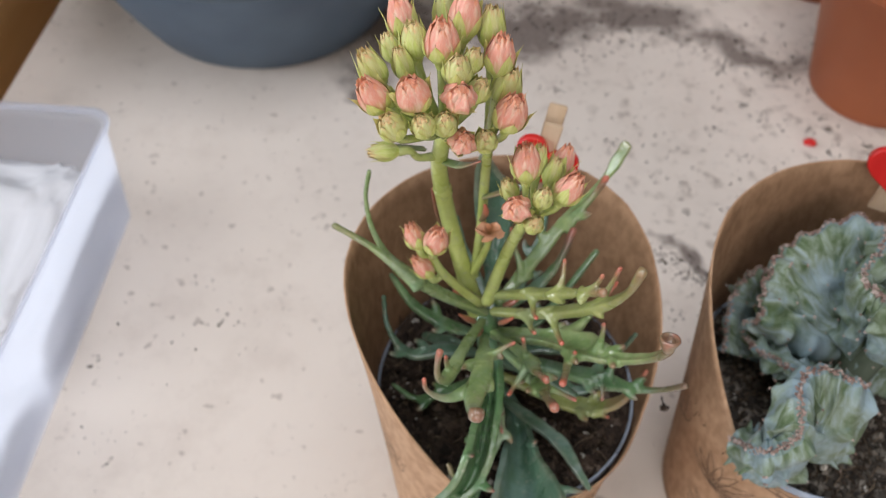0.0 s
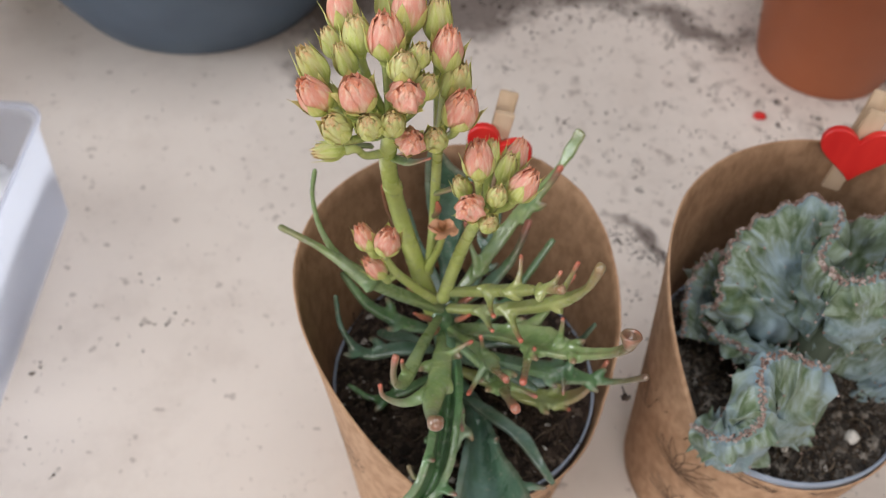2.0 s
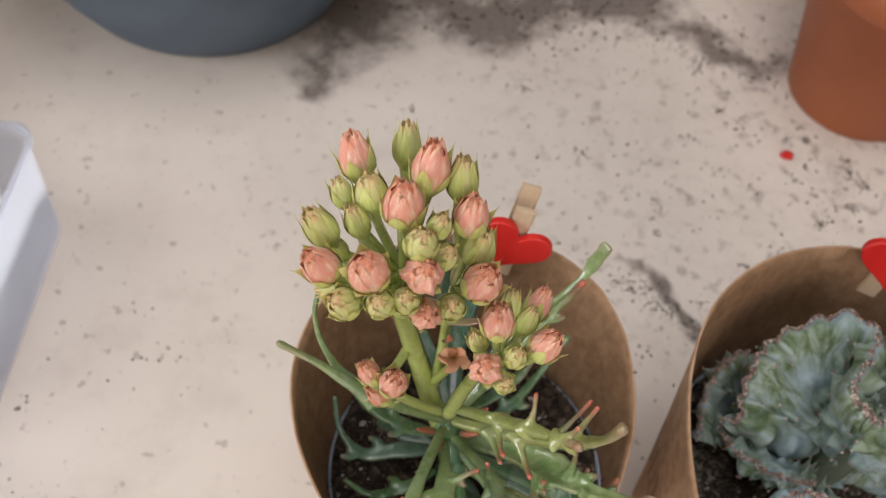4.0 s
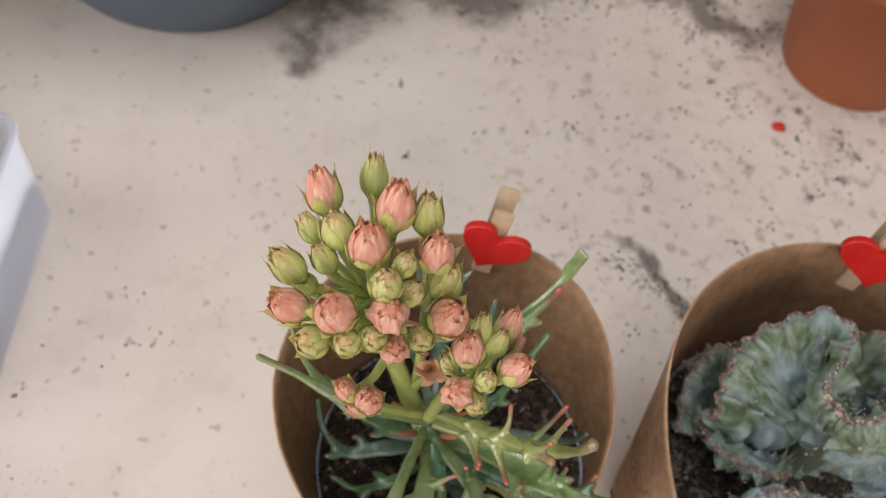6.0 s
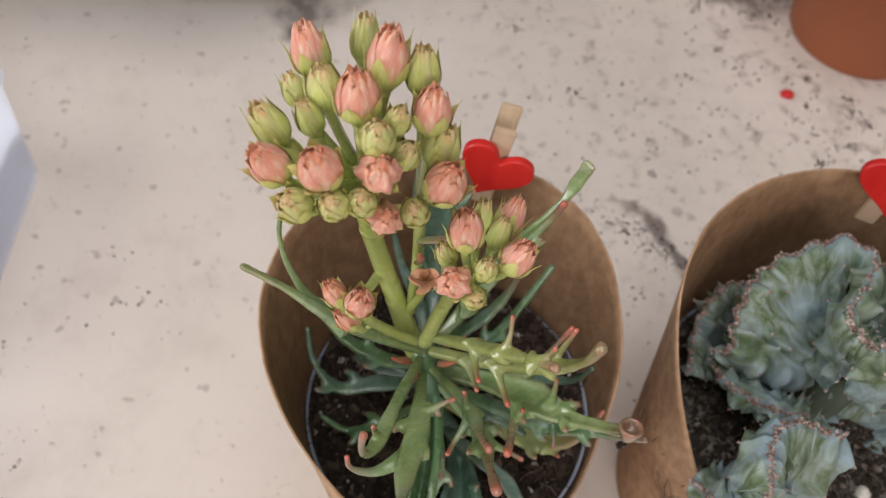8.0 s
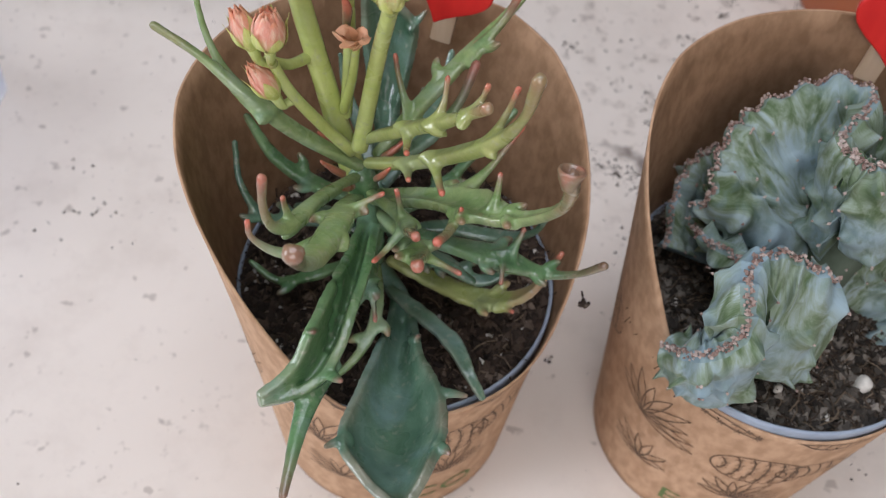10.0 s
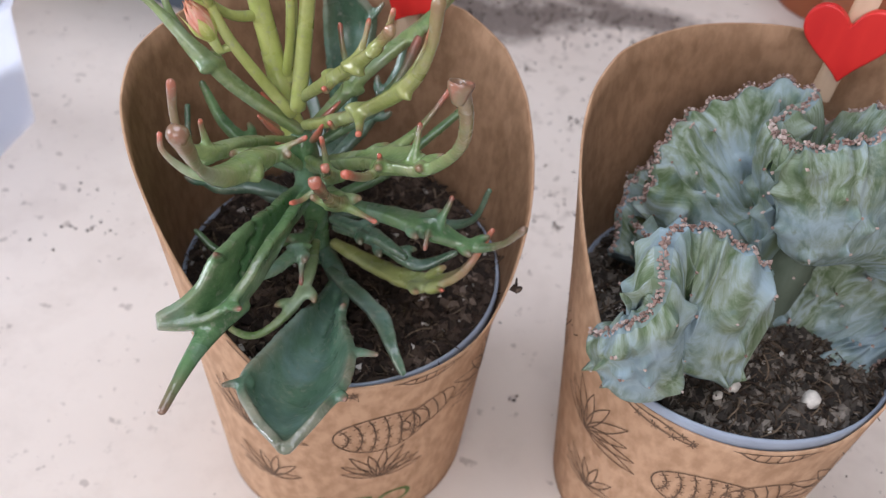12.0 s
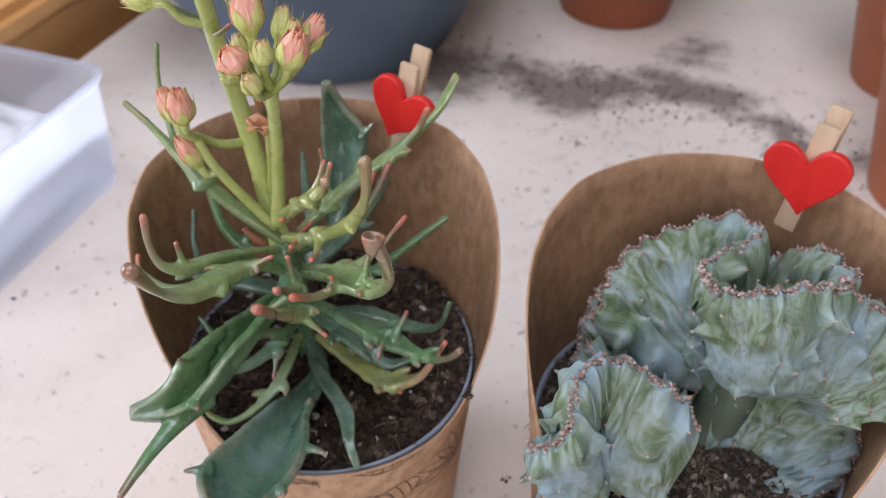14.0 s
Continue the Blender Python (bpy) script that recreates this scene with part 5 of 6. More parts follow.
def calyx_mesh(name, reach, flare, count, seed):
    """Pointed sepals round the lower part of a bud."""
    bm = bmesh.new()
    tip = tip_layer(bm)
    fold = bm.verts.layers.float.new("fold")
    gen = random.Random(seed)
    for k in range(count):
        a0 = 2 * math.pi * k / count + 0.3
        top = reach * gen.uniform(0.85, 1.1)
        rows = []
        for j in range(11):
            s = j / 10
            z = -0.05 + (top + 0.05) * s
            r = 0.40 * math.sin(math.pi * (0.10 + 0.78 * max(0.0, z))) ** 0.62 * (0.52 + 0.48 * min(1, max(0, z) * 3.2)) * (1 - 0.30 * max(0, z - 0.5))
            r = max(r, 0.11) + flare * max(0, s - 0.66) ** 1.4 * 2.6
            half = 1.12 * (3.1416 / count) * (1 - min(1.0, s * 1.12) ** 1.9) + 0.022 * (1.15 - s)
            row = []
            for i in range(5):
                f = i / 2 - 1
                a = a0 + half * f
                v = bm.verts.new(((r + 0.012 * (1 - f * f)) * math.cos(a), (r + 0.012 * (1 - f * f)) * math.sin(a), z))
                v[tip], v[fold] = 0.35 + 0.65 * s ** 3, 1.0
                row.append(v)
            rows.append(row)
        for p, q in zip(rows, rows[1:]):
            for i in range(4):
                bm.faces.new((p[i], p[i + 1], q[i + 1], q[i]))
    return mesh_from(bm, name, SEPAL)


BUDS = {
    "pink": (bud_mesh("coral_bud", PINK, 5, 0.13, 1), calyx_mesh("calyx", 0.86, 0.34, 5, 1)),
    "rose": (bud_mesh("rose_bud", PINK, 4, 0.12, 2, 0.10), calyx_mesh("calyx", 0.78, 0.34, 5, 2)),
    "green": (bud_mesh("green_bud", PALE, 4, 0.10, 3), calyx_mesh("calyx", 1.10, 0.26, 5, 3)),
    "small": (bud_mesh("small_bud", PALE, 4, 0.14, 4), calyx_mesh("calyx", 1.08, 0.36, 5, 4)),
    "knobby": (bud_mesh("knobby_bud", PINK, 4, 0.05, 5, 0.45), calyx_mesh("calyx", 0.55, 0.25, 5, 5)),
}


def bud(kind, centre, hub, length, width, aim=None):
    """One bud with its calyx and its short stalk to the branch."""
    c = Vector(centre)
    d = (c - hub).normalized() * 0.8 + Vector((0, 0.14, 0.45))
    d = d.normalized() if aim is None else Vector(aim).normalized()
    length, width = length * 1.02, width * 0.95
    foot = c - d * length * 0.56
    petals, sepals = BUDS[kind]
    m = Matrix.Translation(foot - ORIGIN[plant.name]) @ d.to_track_quat("Z", "Y").to_matrix().to_4x4() @ pose(0, 0, 0, 0, 0, rng.uniform(0, 360)) @ Matrix.Diagonal((width / 0.72, width / 0.72, length, 1))
    ob = new("flower_bud", petals)
    ob.parent, ob.matrix_local = plant, m
    ob["label"] = {"pink": "coral pink flower bud", "rose": "rose pink flower bud", "green": "green closed flower bud", "small": "small yellow-green flower bud", "knobby": "crumpled pink double flower bud"}[kind]
    cal = new("calyx", sepals)
    cal.parent = ob
    bm = bmesh.new()
    mid = foot.lerp(hub, 0.5) - Vector((0, 0, 0.0015))
    sweep(bm, [foot + d * length * 0.06, foot - d * 0.0025, mid, hub], [1.5 * mm, 1.1 * mm, 1.1 * mm, 1.4 * mm], [1.5 * mm, 1.1 * mm, 1.1 * mm, 1.4 * mm], tip=(0.1, 0.3), n=12, k=8)
    part("pedicel", bm, STEM, plant)


for kind, x, y, z, length, wide in (
    ("pink", 73.6, 269.2, 249.5, 13.0, 8.2), ("green", 77.9, 258.9, 250.5, 10.5, 7.6), ("green", 84.5, 275.5, 247.5, 12.0, 6.4), ("pink", 90.3, 262.2, 256.5, 14.5, 8.6),
    ("green", 97.2, 263.0, 252.5, 12.5, 7.0), ("pink", 85.2, 253.6, 254.5, 13.0, 9.2), ("pink", 99.6, 254.9, 250.5, 12.0, 8.0), ("small", 71.4, 262.2, 245.0, 9.0, 5.6),
    ("green", 75.4, 253.7, 247.0, 10.5, 5.6), ("green", 67.8, 251.6, 246.5, 12.5, 7.0), ("pink", 69.0, 242.6, 245.5, 12.5, 8.0), ("rose", 79.2, 240.0, 249.0, 11.0, 9.0),
    ("small", 89.5, 245.5, 252.5, 8.6, 7.2), ("small", 93.1, 251.4, 251.0, 7.4, 5.4), ("small", 94.9, 248.2, 244.5, 8.0, 6.0), ("knobby", 90.5, 240.8, 248.0, 9.0, 8.0),
    ("green", 102.0, 253.2, 242.0, 13.0, 7.8), ("pink", 103.4, 244.8, 240.8, 13.5, 8.8), ("small", 74.3, 236.4, 241.5, 9.6, 7.2), ("small", 70.5, 252.0, 238.0, 9.0, 5.4),
    ("small", 82.0, 236.4, 242.5, 7.6, 6.4), ("small", 87.3, 238.0, 242.0, 8.0, 6.2), ("knobby", 91.7, 238.9, 235.5, 7.8, 6.6), ("small", 97.4, 242.6, 232.8, 7.8, 6.2),
):
    bud(kind, (x * mm, y * mm, z * mm), HUB4 + Vector((0, 0, 0.002)) if x > 96 else HUB, length * mm, wide * mm)
for kind, x, y, z, length, wide in (
    ("pink", 108.7, 245.8, 223.0, 13.0, 8.2), ("pink", 119.8, 257.0, 213.0, 11.0, 7.0), ("green", 116.9, 251.4, 214.5, 10.0, 5.6), ("pink", 121.2, 244.4, 215.5, 12.0, 8.0),
    ("small", 114.1, 241.2, 214.5, 7.6, 5.6), ("knobby", 107.3, 238.6, 212.5, 8.4, 7.6), ("small", 112.2, 237.4, 208.0, 7.4, 5.6), ("green", 112.6, 254.6, 215.5, 10.0, 5.2), ("small", 105.0, 246.5, 211.5, 8.0, 5.2),
):
    bud(kind, (x * mm, y * mm, z * mm), HUB2, length * mm, wide * mm)
for kind, x, y, z, length, wide in (("pink", 85.4, 242.6, 192.5, 12.0, 7.8), ("rose", 78.6, 246.6, 189.0, 11.5, 6.4), ("pink", 81.0, 247.5, 173.5, 12.0, 6.4)):
    bud(kind, (x * mm, y * mm, z * mm), HUB3 if z > 185 else HUB3 + Vector((0.004, 0.002, -0.012)), length * mm, wide * mm)

bud("small", (0.0690, 0.2555, 0.2140), Vector((0.0830, 0.2630, 0.2060)), 0.0095, 0.0056, (-1, -0.25, 0.12))
# withered flower on its own short branch
bm = bmesh.new()
fold = bm.verts.layers.float.new("fold")
for i in range(8):
    a = i * 2.4
    p = Vector((0.1012, 0.2575, 0.1775 + 0.0006 * (i % 3)))
    d = Vector((0.55 * math.cos(a), 0.55 * math.sin(a) - 0.25, 0.9))
    sweep(bm, [p, p + d * 0.0030, p + d * 0.0052 + Vector((0.0012 * math.sin(3 * i), -0.0008, 0)), p + d * 0.0058 + Vector((0.0016 * math.sin(5 * i), -0.0016, -0.0008))], [0.8 * mm, 1.9 * mm, 1.5 * mm, 0.5 * mm], [0.5 * mm, 0.6 * mm, 0.5 * mm, 0.3 * mm], tip=(0.3, 0.9), n=10, k=10, hollow=0.4, wob=0.6)
for v in bm.verts:
    v[fold] = 1.0
part("withered_flower", bm, DRIED, plant, "shrivelled orange-brown flower")


# ---------------------------------------------------------------- the crested cactus
crest = thing("crested_cactus", (0.243, 0.262, 0.086), "blue-green crested cactus with wavy knobbed edges in the paper-wrapped pot", "cactus")


def fan(edge, foot, spread, ridges, seed, thick=0.0048, swell=0.0, drop=(0, 0, 0), late=False, name="crest_lobe"):
    """A folded crest: a thick wavy sheet from a narrow foot up to its edge, ribbed, with warty knobs along the edge."""
    gen = random.Random(seed)
    n, m = ridges * 14, 34
    line = curve_points(edge, n + 1)
    foot = Vector(foot)
    bm = bmesh.new()
    uv = bm.loops.layers.uv.new("UVMap")
    sheets = ([], [])
    knobs, warts = [], []
    prev = None
    offs = [gen.uniform(-0.3, 0.3) for _ in range(ridges + 2)]
    for i, p in enumerate(line):
        tang = (line[min(i + 1, n)] - line[max(i - 1, 0)]).normalized()
        base = foot + (p - foot) * spread
        base.z = foot.z + (p.z - foot.z) * spread * 0.25
        rad = (p - base).normalized()
        nor = tang.cross(rad).normalized()
        if prev is not None and nor.dot(prev) < -0.2:
            nor = -nor
        prev = nor
        cell = i / 14 + 0.42 * noise.noise(Vector((i * 0.09, seed * 3.1, 0)))
        k = int(cell + 0.5)
        peak = math.cos(math.pi * (cell - k)) ** 2
        power = 0.25 + 0.75 * abs(math.sin(k * 1.9 + seed))
        push = min(1.0, max(0.0, (i / n - 0.30) / 0.28)) if late else 1.0
        cols = ([], [])
        for j in range(m + 1):
            s = j / m
            c = base.lerp(p, s) + Vector(drop) * push * math.sin(math.pi * s)
            t = thick * (1.15 - 0.60 * s) * (0.35 + 0.65 * min(1, s * 4))
            if s > 0.86:
                t *= math.sqrt(max(0.02, 1 - ((s - 0.86) / 0.155) ** 2))
            rib = (peak - 0.45) * 0.0012 * power * max(0.0, s - 0.45) * 1.8 * (1 if s < 0.9 else 0.6)
            lump = 0.0034 * min(1, s * 2) * (1.1 - s) * noise.noise(c * 38 + Vector((seed, 0, 0))) + 0.0006 * noise.noise(c * 120 + Vector((seed, 0, 0)))
            grow = rad * (peak ** 2 - 0.55) * 0.0020 * s ** 7
            for side in (0, 1):
                sg = 1 if side == 0 else -1
                wart, out = 0.0, 0.0
                for row, ws in enumerate((0.30, 0.47, 0.63, 0.78, 0.90)):
                    if (k + row + side) % 2 or abs(math.sin(k * 7.3 + row * 3.7 + seed)) < 0.36:
                        continue
                    ws += 0.05 * math.sin(k * 2.4 + side * 1.3 + row)
                    high = 0.6 + 0.4 * abs(math.sin(k * 4.1 + row * 2.3))
                    near = math.hypot((cell - k) / 0.62, (s - ws) / (0.055 if s > ws else 0.13))
                    g = max(0.0, 1 - near) ** 1.35 * high
                    wart += 0.0041 * g
                    out += 0.0022 * g
                    if abs(cell - k) < 0.045 and abs(s - ws) < 0.5 / m + 0.001:
                        warts.append((c + nor * sg * (t + rib + lump + 0.0039 * high + swell * math.sin(math.pi * s)) + rad * 0.0022 * high, gen.uniform(0.00045, 0.0007)))
                cols[side].append(bm.verts.new(c + nor * sg * (t + rib + lump + wart + swell * math.sin(math.pi * s)) + grow + rad * out))
        sheets[0].append(cols[0])
        sheets[1].append(cols[1])
        if i % 2 == 0:
            for _ in range(2):
                knobs.append((p + rad * ((peak ** 2 - 0.55) * 0.0020 + 0.0002) + nor * gen.uniform(-0.0012, 0.0012) + tang * gen.uniform(-0.0008, 0.0008), gen.uniform(0.0005, 0.00095)))
            knobs.append((p + rad * 0.0020 * (peak ** 2 - 0.35) + nor * gen.uniform(-0.0006, 0.0006) + rad * 0.0006, gen.uniform(0.0005, 0.0009)))

    def quad(a, b, c, d, i, j):
        f = bm.faces.new((a, b, c, d))
        for loop, (u, v) in zip(f.loops, ((i, j), (i + 1, j), (i + 1, j + 1), (i, j + 1))):
            loop[uv].uv = (u / n * ridges / 24 + seed * 0.37, v / m)

    for i in range(n):
        for j in range(m):
            quad(sheets[0][i][j], sheets[0][i + 1][j], sheets[0][i + 1][j + 1], sheets[0][i][j + 1], i, j)
            quad(sheets[1][i + 1][j], sheets[1][i][j], sheets[1][i][j + 1], sheets[1][i + 1][j + 1], i, j)
        bm.faces.new((sheets[0][i][m], sheets[0][i + 1][m], sheets[1][i + 1][m], sheets[1][i][m]))
        bm.faces.new((sheets[0][i + 1][0], sheets[0][i][0], sheets[1][i][0], sheets[1][i + 1][0]))
    for i in (0, n):
        for j in range(m):
            bm.faces.new((sheets[0][i][j], sheets[0][i][j + 1], sheets[1][i][j + 1], sheets[1][i][j]))
    bmesh.ops.recalc_face_normals(bm, faces=bm.faces[:])
    lobe = part(name, bm, CACTUS, crest)
    ORIGIN[lobe.name] = ORIGIN[crest.name]
    stuff("areoles", grains(knobs + warts, "areoles"), AREOLE, "brown woody knobs along the crest", "cactus", lobe)
    return lobe


def place(*pts):
    return [Vector(p) * mm for p in pts]


TRUNK = (0.2455, 0.2690, 0.1080)
fan(place((199.5, 270, 123), (202.3, 268.5, 130), (202.3, 275, 134.5), (204.6, 281.5, 139.5), (209, 289, 142), (216, 294.5, 145), (226, 297.5, 150), (235.7, 298.5, 154), (242.2, 291, 155),
          (236.5, 280, 156.5), (228.5, 270, 157.5), (229.5, 262, 158), (233, 257.5, 158.5)), TRUNK, 0.20, 14, 1, thick=0.0062)
fan(place((230, 262.5, 157.5), (233.5, 258, 158.5), (243.5, 258.5, 161), (252.7, 261.4, 163), (262, 266, 162), (271, 270.5, 156), (280, 271, 149), (287, 269, 140), (290, 265, 128)), (0.2560, 0.2650, 0.1160), 0.32, 13, 3, thick=0.0068, drop=(0, -0.0035, 0))
fan(place((262, 268, 162), (267.5, 277, 158), (266.5, 284, 155), (260.4, 289.2, 156), (254, 293, 150), (249.5, 297.5, 142)), TRUNK, 0.25, 6, 2)
fan(place((193, 232, 106), (194.8, 224.5, 114), (197, 218.5, 123), (201.5, 217.8, 129), (204, 218.8, 136), (203.3, 222.5, 142.8), (203.6, 229.5, 144.5), (206.5, 236.5, 143.8), (212.5, 239.5, 142.5), (219, 239, 141.5), (226, 238, 139), (232.5, 240, 132), (237, 242, 121)), (0.2235, 0.2400, 0.0840), 0.50, 13, 4, thick=0.0080, drop=(-0.003, -0.0075, 0), late=True)
fan(place((240, 268, 114), (248, 271.5, 117), (258, 273.5, 117.5), (269, 273.5, 116), (280, 271.5, 111.5), (285.2, 267.5, 104.5), (283.5, 260.5, 95.5), (276, 252.5, 88)), (0.2440, 0.2580, 0.0830), 0.45, 11, 5, thick=0.0058)
fan(place((197, 272, 101), (197.5, 284, 114), (202, 293, 120), (210, 298, 121), (218, 300, 116)), (0.2200, 0.2800, 0.0850), 0.25, 7, 6)
fan(place((200, 270, 116), (202.5, 262, 119), (209, 256.5, 120), (218, 253.5, 118.5), (227, 253, 115), (233, 255, 110)), (0.2360, 0.2640, 0.1010), 0.30, 6, 7, thick=0.0050)
bm = bmesh.new()
sweep(bm, [(0.2430, 0.2660, 0.083), (0.2435, 0.2670, 0.094), (0.2445, 0.2685, 0.106), (0.2455, 0.2690, 0.116)], [0.0090, 0.0085, 0.0095, 0.0090], [0.0070, 0.0065, 0.0070, 0.0060], tip=(0, 0), n=14, k=16, wob=0.12)
part("trunk", bm, SHADED_SKIN, crest, "grey-green trunk darkened by shade put into its colour")
bm = bmesh.new()
sweep(bm, [(0.2280, 0.2460, 0.083), (0.2270, 0.2450, 0.089), (0.2260, 0.2440, 0.096)], [0.0075, 0.0070, 0.0040], [0.0065, 0.0060, 0.0040], tip=(0, 0), n=10, k=14, wob=0.12)
part("trunk", bm, SHADED_SKIN, crest, "grey-green trunk darkened by shade put into its colour")

# two pale stones on the soil
for x, y, z, s in ((0.2351, 0.2358, 0.0905, 0.0023), (0.2574, 0.2362, 0.0905, 0.0026), (0.2310, 0.2315, 0.0900, 0.0015)):
    bm = bmesh.new()
    bmesh.ops.create_icosphere(bm, subdivisions=2, radius=s)
    for v in bm.verts:
        v.co *= 1 + 0.35 * noise.noise(v.co * 700 + Vector((x * 300, 0, 0)))
        v.co += Vector((x, y, z))
    single("pebble", bm, PERLITE, "pale rounded pebble on the grey soil", "stone", "pebbles on the soil", "", True)


# ---------------------------------------------------------------- things behind
def terracotta(x, y, r0, height, group_label):
    pot = thing("terracotta_pot", (x, y, 0), group_label, "plant pot", "terracotta pots")
    r1, r2 = r0 + 0.195 * (height - 0.020), r0 + 0.195 * height
    bm = bmesh.new()
    lathe(bm, ((0, 0.0), (r0 - 0.003, 0.0), (r0 - 0.0008, 0.0008), (r0, 0.003), (r1, height - 0.0205), (r1 + 0.0022, height - 0.0195), (r1 + 0.003, height - 0.018), (r2 + 0.003, height - 0.001), (r2 + 0.002, height), (r2, height - 0.0008),
               (r1 - 0.001, height - 0.02), (r0 - 0.002, 0.004), (0, 0.004)), (x, y, 0), 72)
    part("pot_body", bm, TERRA, pot, "orange-brown plastic pot with a thick rim")
    z, R = height - 0.012, r1 + 0.0008
    bm = bmesh.new()
    rows = [[bm.verts.new((x, y, z))]]
    for i in range(1, 15):
        rows.append([bm.verts.new((x + R * i / 14 * math.cos(0.1309 * j), y + R * i / 14 * math.sin(0.1309 * j), z + 0.002 * noise.noise(Vector((i, j * 0.7, x * 40))))) for j in range(48)])
    for j in range(48):
        bm.faces.new((rows[0][0], rows[1][j], rows[1][(j + 1) % 48]))
    for a, b in zip(rows[1:], rows[2:]):
        for j in range(48):
            bm.faces.new((a[j], b[j], b[(j + 1) % 48], a[(j + 1) % 48]))
    soil = part("soil", bm, SOIL, pot, "dry potting soil", False)
    sp = []
    for _ in range(500):
        r, t = R * math.sqrt(rng.random()), rng.uniform(0, 6.28)
        sp.append((Vector((x + r * math.cos(t), y + r * math.sin(t), z + 0.0012)), rng.choice((0.001, 0.0015, 0.0022))))
    stuff("soil_crumbs", grains(sp, "soil_crumbs"), GREYCRUMB, "grey-brown soil crumbs", "soil", soil)
    return pot, z


pot_c, level_c = terracotta(0.3675, 0.5670, 0.0440, 0.114, "terracotta-coloured plastic pot with dry soil beyond the cactus")
terracotta(0.3575, 0.7060, 0.0440, 0.114, "terracotta-coloured plastic pot with a thick rim at the table's far side")
terracotta(0.1310, 0.7500, 0.0440, 0.114, "terracotta-coloured plastic pot beyond the swept soil")
# a low tuft of grey-green rosettes in the nearest terracotta pot
tuft = thing("small_succulent", (0.372, 0.572, level_c), "small grey-green succulent tuft in the terracotta pot", "plant")
for i in range(26):
    a, r = i * 2.4, 0.006 * math.sqrt(i)
    p = Vector((0.372 + r * math.cos(a), 0.572 + r * math.sin(a), level_c + 0.0005))
    d = Vector((math.cos(a) * 0.5, math.sin(a) * 0.5, 1)).normalized()
    bm = bmesh.new()
    sweep(bm, [p, p + d * 0.006, p + d * 0.011], [0.0026, 0.0032, 0.0006], [0.0020, 0.0024, 0.0006], tip=(0, 0.3), n=7, k=7)
    part("leaf", bm, LEAF, tuft)

# slate-blue bowl planter with gravel
bowl = thing("bowl_planter", (-0.069, 0.636, 0), "slate-blue plastic bowl planter filled with gravel", "bowl planter")
bm = bmesh.new()
lathe(bm, ((0, 0), (0.084, 0), (0.0895, 0.001), (0.092, 0.004), (0.1035, 0.024), (0.1145, 0.046), (0.1245, 0.066), (0.1325, 0.084), (0.1330, 0.0865), (0.1372, 0.0875), (0.1395, 0.089), (0.1435, 0.104), (0.1430, 0.1065), (0.1405, 0.1075), (0.1375, 0.1065),
           (0.1325, 0.090), (0.122, 0.066), (0.100, 0.022), (0.086, 0.006), (0, 0.005)), (-0.069, 0.636, 0), 96)
part("bowl", bm, BOWL, bowl, "slate-blue plastic bowl with a rolled rim")
bm = bmesh.new()
lathe(bm, ((0.1318, 0.0895), (0.12, 0.091), (0.06, 0.093), (0, 0.0935)), (-0.069, 0.636, 0), 64)
bed = part("gravel_bed", bm, SOIL, bowl, "dark soil under gravel", False)
sp = []
for _ in range(2600):
    r, t = 0.128 * math.sqrt(rng.random()), rng.uniform(0, 6.28)
    sp.append((Vector((-0.069 + r * math.cos(t), 0.636 + r * math.sin(t), 0.0945 + rng.uniform(0, 0.002))), rng.uniform(0.0015, 0.0034)))
stuff("gravel", grains(sp, "gravel"), GRAVEL, "cream and grey gravel", "gravel", bed)

# frosted storage box with white bags
tub = thing("storage_box", (-0.160, 0.290, 0), "frosted clear plastic storage box holding white plastic bags", "storage box")


def rounded_ring(x0, y0, x1, y1, r, n=6):
    out = []
    for cx, cy, a0 in ((x1 - r, y1 - r, 0), (x0 + r, y1 - r, 90), (x0 + r, y0 + r, 180), (x1 - r, y0 + r, 270)):
        for i in range(n + 1):
            a = radians(a0 + 90 * i / n)
            out.append((cx + r * math.cos(a), cy + r * math.sin(a)))
    return out


bm = bmesh.new()
layers = []
BX = (-0.214, 0.140, -0.1005, 0.4180)
for ins, z in ((0.006, 0.0005), (0.004, 0.0012), (0.0005, 0.064), (0.0, 0.067), (-0.0012, 0.0685), (-0.0012, 0.0705), (0.0, 0.071), (0.0016, 0.0705), (0.0022, 0.064), (0.0055, 0.0032)):
    layers.append([bm.verts.new((x, y, z)) for x, y in rounded_ring(BX[0] + ins, BX[1] + ins, BX[2] - ins, BX[3] - ins, 0.012 - min(ins, 0.006) * 0.5)])
for a, b in zip(layers, layers[1:]):
    for i in range(len(a)):
        k = (i + 1) % len(a)
        bm.faces.new((a[i], a[k], b[k], b[i]))
bm.faces.new(list(reversed(layers[0])))
bm.faces.new(layers[-1])
part("tub", bm, FROST, tub, "frosted translucent plastic tub").visible_shadow = False
bm = bmesh.new()
ring = [Vector((x, y, 0.0712)) for x, y in rounded_ring(BX[0] - 0.0022, BX[1] - 0.0022, BX[2] + 0.0022, BX[3] + 0.0022, 0.013)]
rows = [[bm.verts.new(v + Vector((0, 0, dz)) + (Vector((-0.157, 0.279, 0.0712)) - v).normalized() * ins) for v in ring] for ins, dz in ((0, 0), (0, 0.0016), (0.0012, 0.0022), (0.0034, 0.0016), (0.0036, 0.0))]
for a, b in zip(rows, rows[1:] + rows[:1]):
    for i in range(len(a)):
        k = (i + 1) % len(a)
        bm.faces.new((a[i], a[k], b[k], b[i]))
part("rim", bm, FROST, tub, "rounded plastic rim")


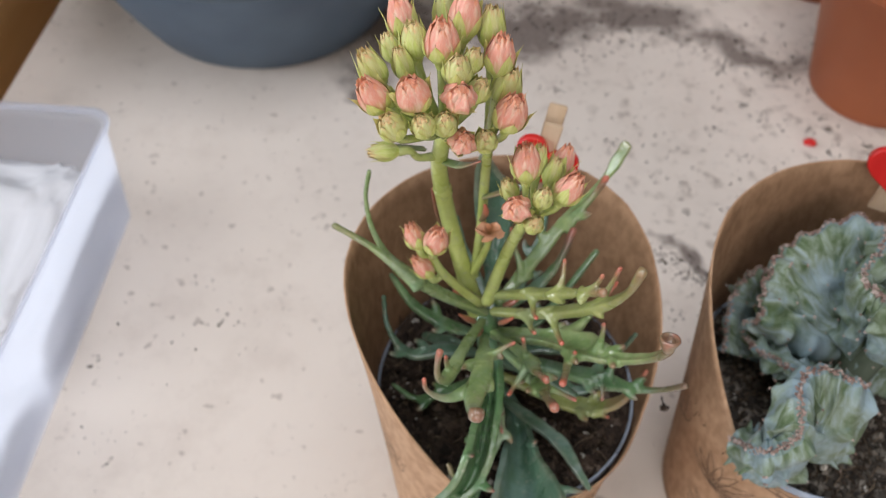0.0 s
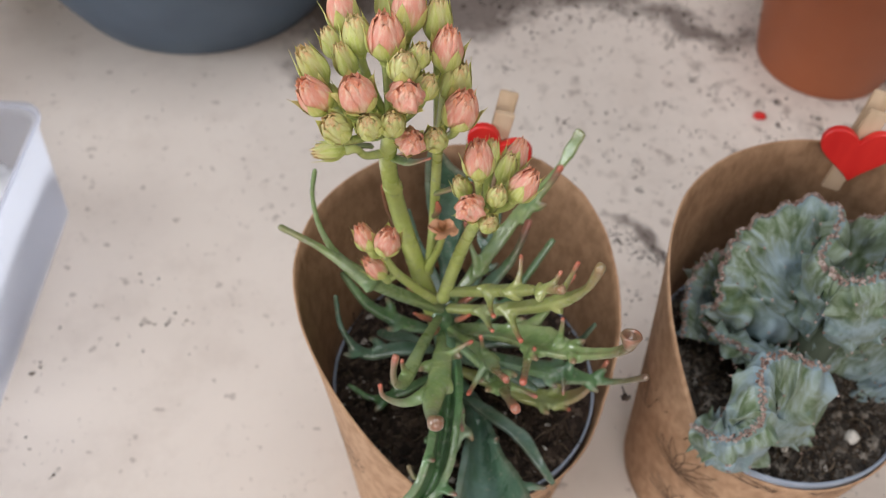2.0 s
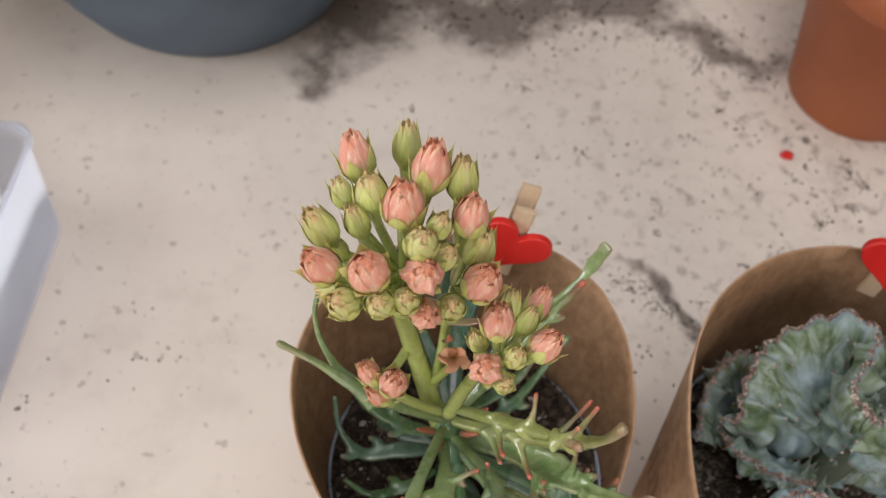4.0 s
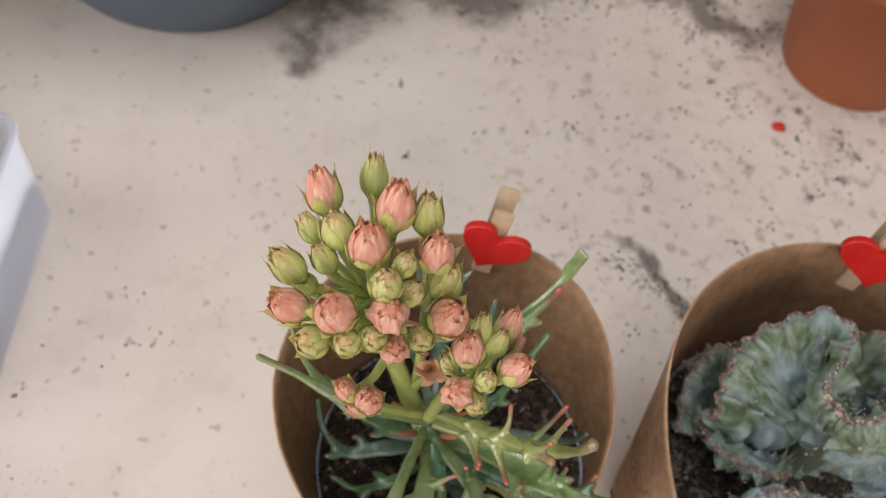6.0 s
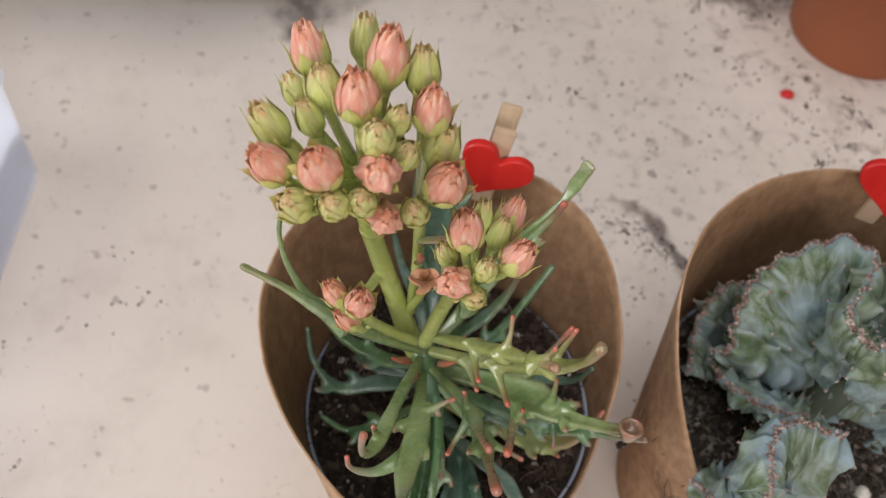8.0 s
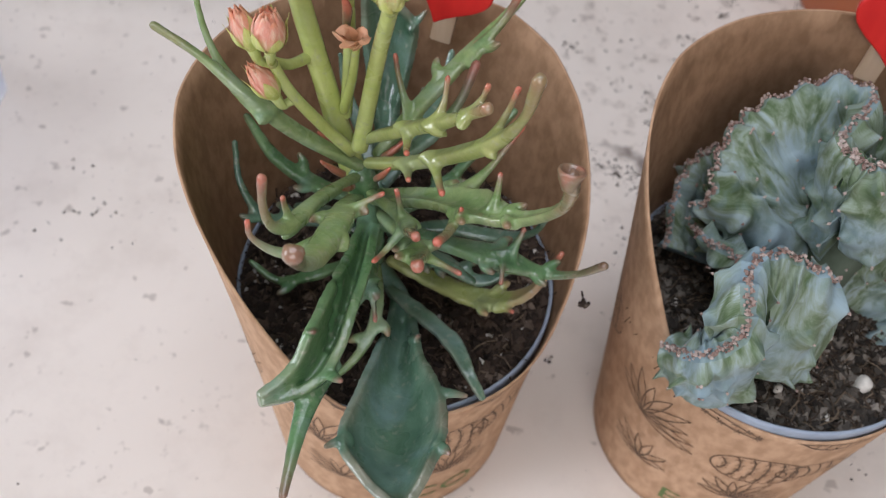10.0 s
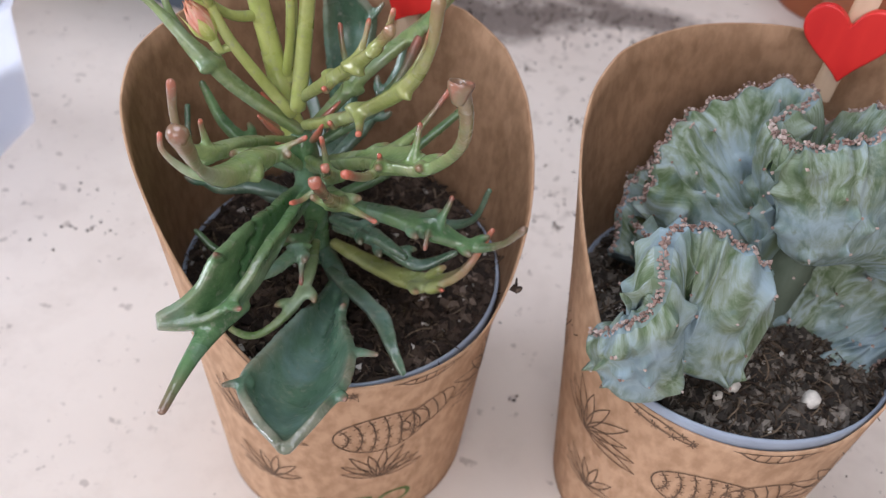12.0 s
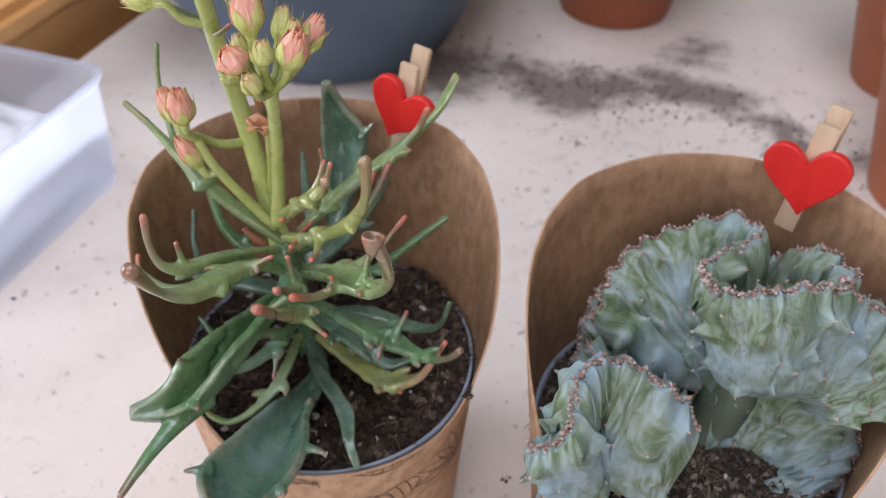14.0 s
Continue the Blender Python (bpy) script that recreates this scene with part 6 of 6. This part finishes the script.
def crumpled(name, x0, y0, x1, y1, z0, z1, seed, material, label):
    """A crumpled bag: a lumpy pillow with creases."""
    bm = bmesh.new()
    bmesh.ops.create_icosphere(bm, subdivisions=5, radius=1)
    c = Vector(((x0 + x1) / 2, (y0 + y1) / 2, (z0 + z1) / 2))
    h = Vector(((x1 - x0) / 2, (y1 - y0) / 2, (z1 - z0) / 2))
    for v in bm.verts:
        q = v.co.copy()
        cube = Vector([math.copysign(abs(k) ** 0.5, k) for k in q])
        f = 1 + 0.10 * noise.noise(q * 2.2 + Vector((seed, 0, 0))) - 0.16 * abs(noise.noise(q * 4.5 + Vector((0, seed, 0)))) - 0.06 * abs(noise.noise(q * 11 + Vector((0, seed, 3))))
        v.co = Vector((c.x + h.x * min(1, max(-1, cube.x * f)), c.y + h.y * min(1, max(-1, cube.y * f)), max(z0, c.z + h.z * cube.z * f)))
    return single(name, bm, material, label, "plastic bag", "bags in the storage box")


crumpled("plastic_bag", -0.206, 0.272, -0.107, 0.411, 0.0036, 0.050, 2, BAG.m, "crumpled white plastic bag inside the storage box")
crumpled("plastic_bag", -0.205, 0.150, -0.109, 0.270, 0.0036, 0.044, 5, BAG.m, "crumpled white plastic bag inside the storage box")
bm = bmesh.new()
box(bm, -0.196, 0.372, 0.0455, -0.172, 0.392, 0.0475, 0.0004)
single("paper_scrap", bm, YELLOW, "small yellow paper scrap on the white bag", "scrap", "", "", False)

# ---------------------------------------------------------------- scattered dirt
specks = []
for _ in range(520):
    x, y = rng.gauss(0.27, 0.10), rng.gauss(0.50, 0.10)
    specks.append((x, y, rng.choice((0.0003, 0.0004, 0.0005, 0.0009))))
for _ in range(500):
    specks.append((rng.uniform(-0.2, 0.5), rng.uniform(0.05, 0.75), rng.choice((0.0002, 0.0003, 0.0003, 0.0006))))
for _ in range(600):
    x = rng.uniform(0.0, 0.34)
    specks.append((x, 0.622 - 0.35 * max(0, x - 0.22) + rng.gauss(0, 0.020), rng.choice((0.0004, 0.0005, 0.0008, 0.0012))))
for _ in range(220):
    s = rng.gauss(0, 0.5)
    specks.append((0.222 + 0.042 * s + rng.gauss(0, 0.004), 0.391 - 0.03 * s + rng.gauss(0, 0.004), rng.choice((0.0004, 0.0006, 0.0009))))
for cx, cy, k, sp_r in ((-0.035, 0.342, 10, 0.006), (-0.047, 0.363, 8, 0.005), (-0.052, 0.33, 14, 0.012), (-0.091, 0.304, 9, 0.003), (-0.075, 0.262, 16, 0.007), (0.29, 0.53, 26, 0.008), (0.313, 0.518, 16, 0.004), (0.352, 0.489, 60, 0.005), (0.33, 0.47, 25, 0.007), (0.175, 0.288, 6, 0.0012), (0.159, 0.373, 14, 0.003)):
    for _ in range(k):
        specks.append((rng.gauss(cx, sp_r), rng.gauss(cy, sp_r), rng.choice((0.0003, 0.0005, 0.0009))))
for _ in range(260):
    specks.append((rng.uniform(0.29, 0.42), rng.uniform(0.10, 0.30), rng.choice((0.0003, 0.0004, 0.0005, 0.0008))))
for _ in range(46):
    cx, cy, wide = rng.gauss(0.29, 0.09), rng.gauss(0.49, 0.07), rng.uniform(0.0012, 0.0035)
    for _ in range(rng.randint(4, 16)):
        specks.append((rng.gauss(cx, wide), rng.gauss(cy, wide), rng.choice((0.0004, 0.0006, 0.0009))))
keep = []
for x, y, s in specks:
    if x < -0.218 or math.hypot(x - cup_a.x, y - cup_a.y) < 0.048 or math.hypot(x - cup_b.x, y - cup_b.y) < 0.045 or math.hypot(x + 0.069, y - 0.636) < 0.095 or (x < -0.098 and y < 0.42):
        continue
    keep.append((Vector((x, y, s * 0.55)), s))
stuff("scattered_dirt", grains(keep, "scattered_dirt"), DIRT, "dark potting soil crumbs scattered over the white table", "dirt")
bm = bmesh.new()
bmesh.ops.create_icosphere(bm, subdivisions=2, radius=0.0034)
for v in bm.verts:
    v.co = Vector((v.co.x * 1.3, v.co.y, v.co.z * 0.55)) * (1 + 0.3 * noise.noise(v.co * 500))
    v.co += Vector((0.3117, 0.5057, 0.0018))
single("red_scrap", bm, RED, "small red scrap lying on the table", "scrap")
# soil clump stuck on the paper edge
p = cup_a.at(-13, 0.106)
clump = [(Vector((0.1699 + rng.gauss(0, 0.0006), 0.2420 + rng.gauss(0, 0.0007), 0.1066 + rng.gauss(0, 0.0006))), rng.uniform(0.0005, 0.0010)) for _ in range(22)]
clump += [(p.lerp(Vector((0.1699, 0.2420, 0.1066)), i / 23) + Vector((0, 0, 0.0003 * math.sin(i))), 0.0004) for i in range(24)]
stuff("soil_clump", grains(clump, "soil_clump"), CRUMB, "dark soil clump caught on the paper sleeve's edge", "dirt")
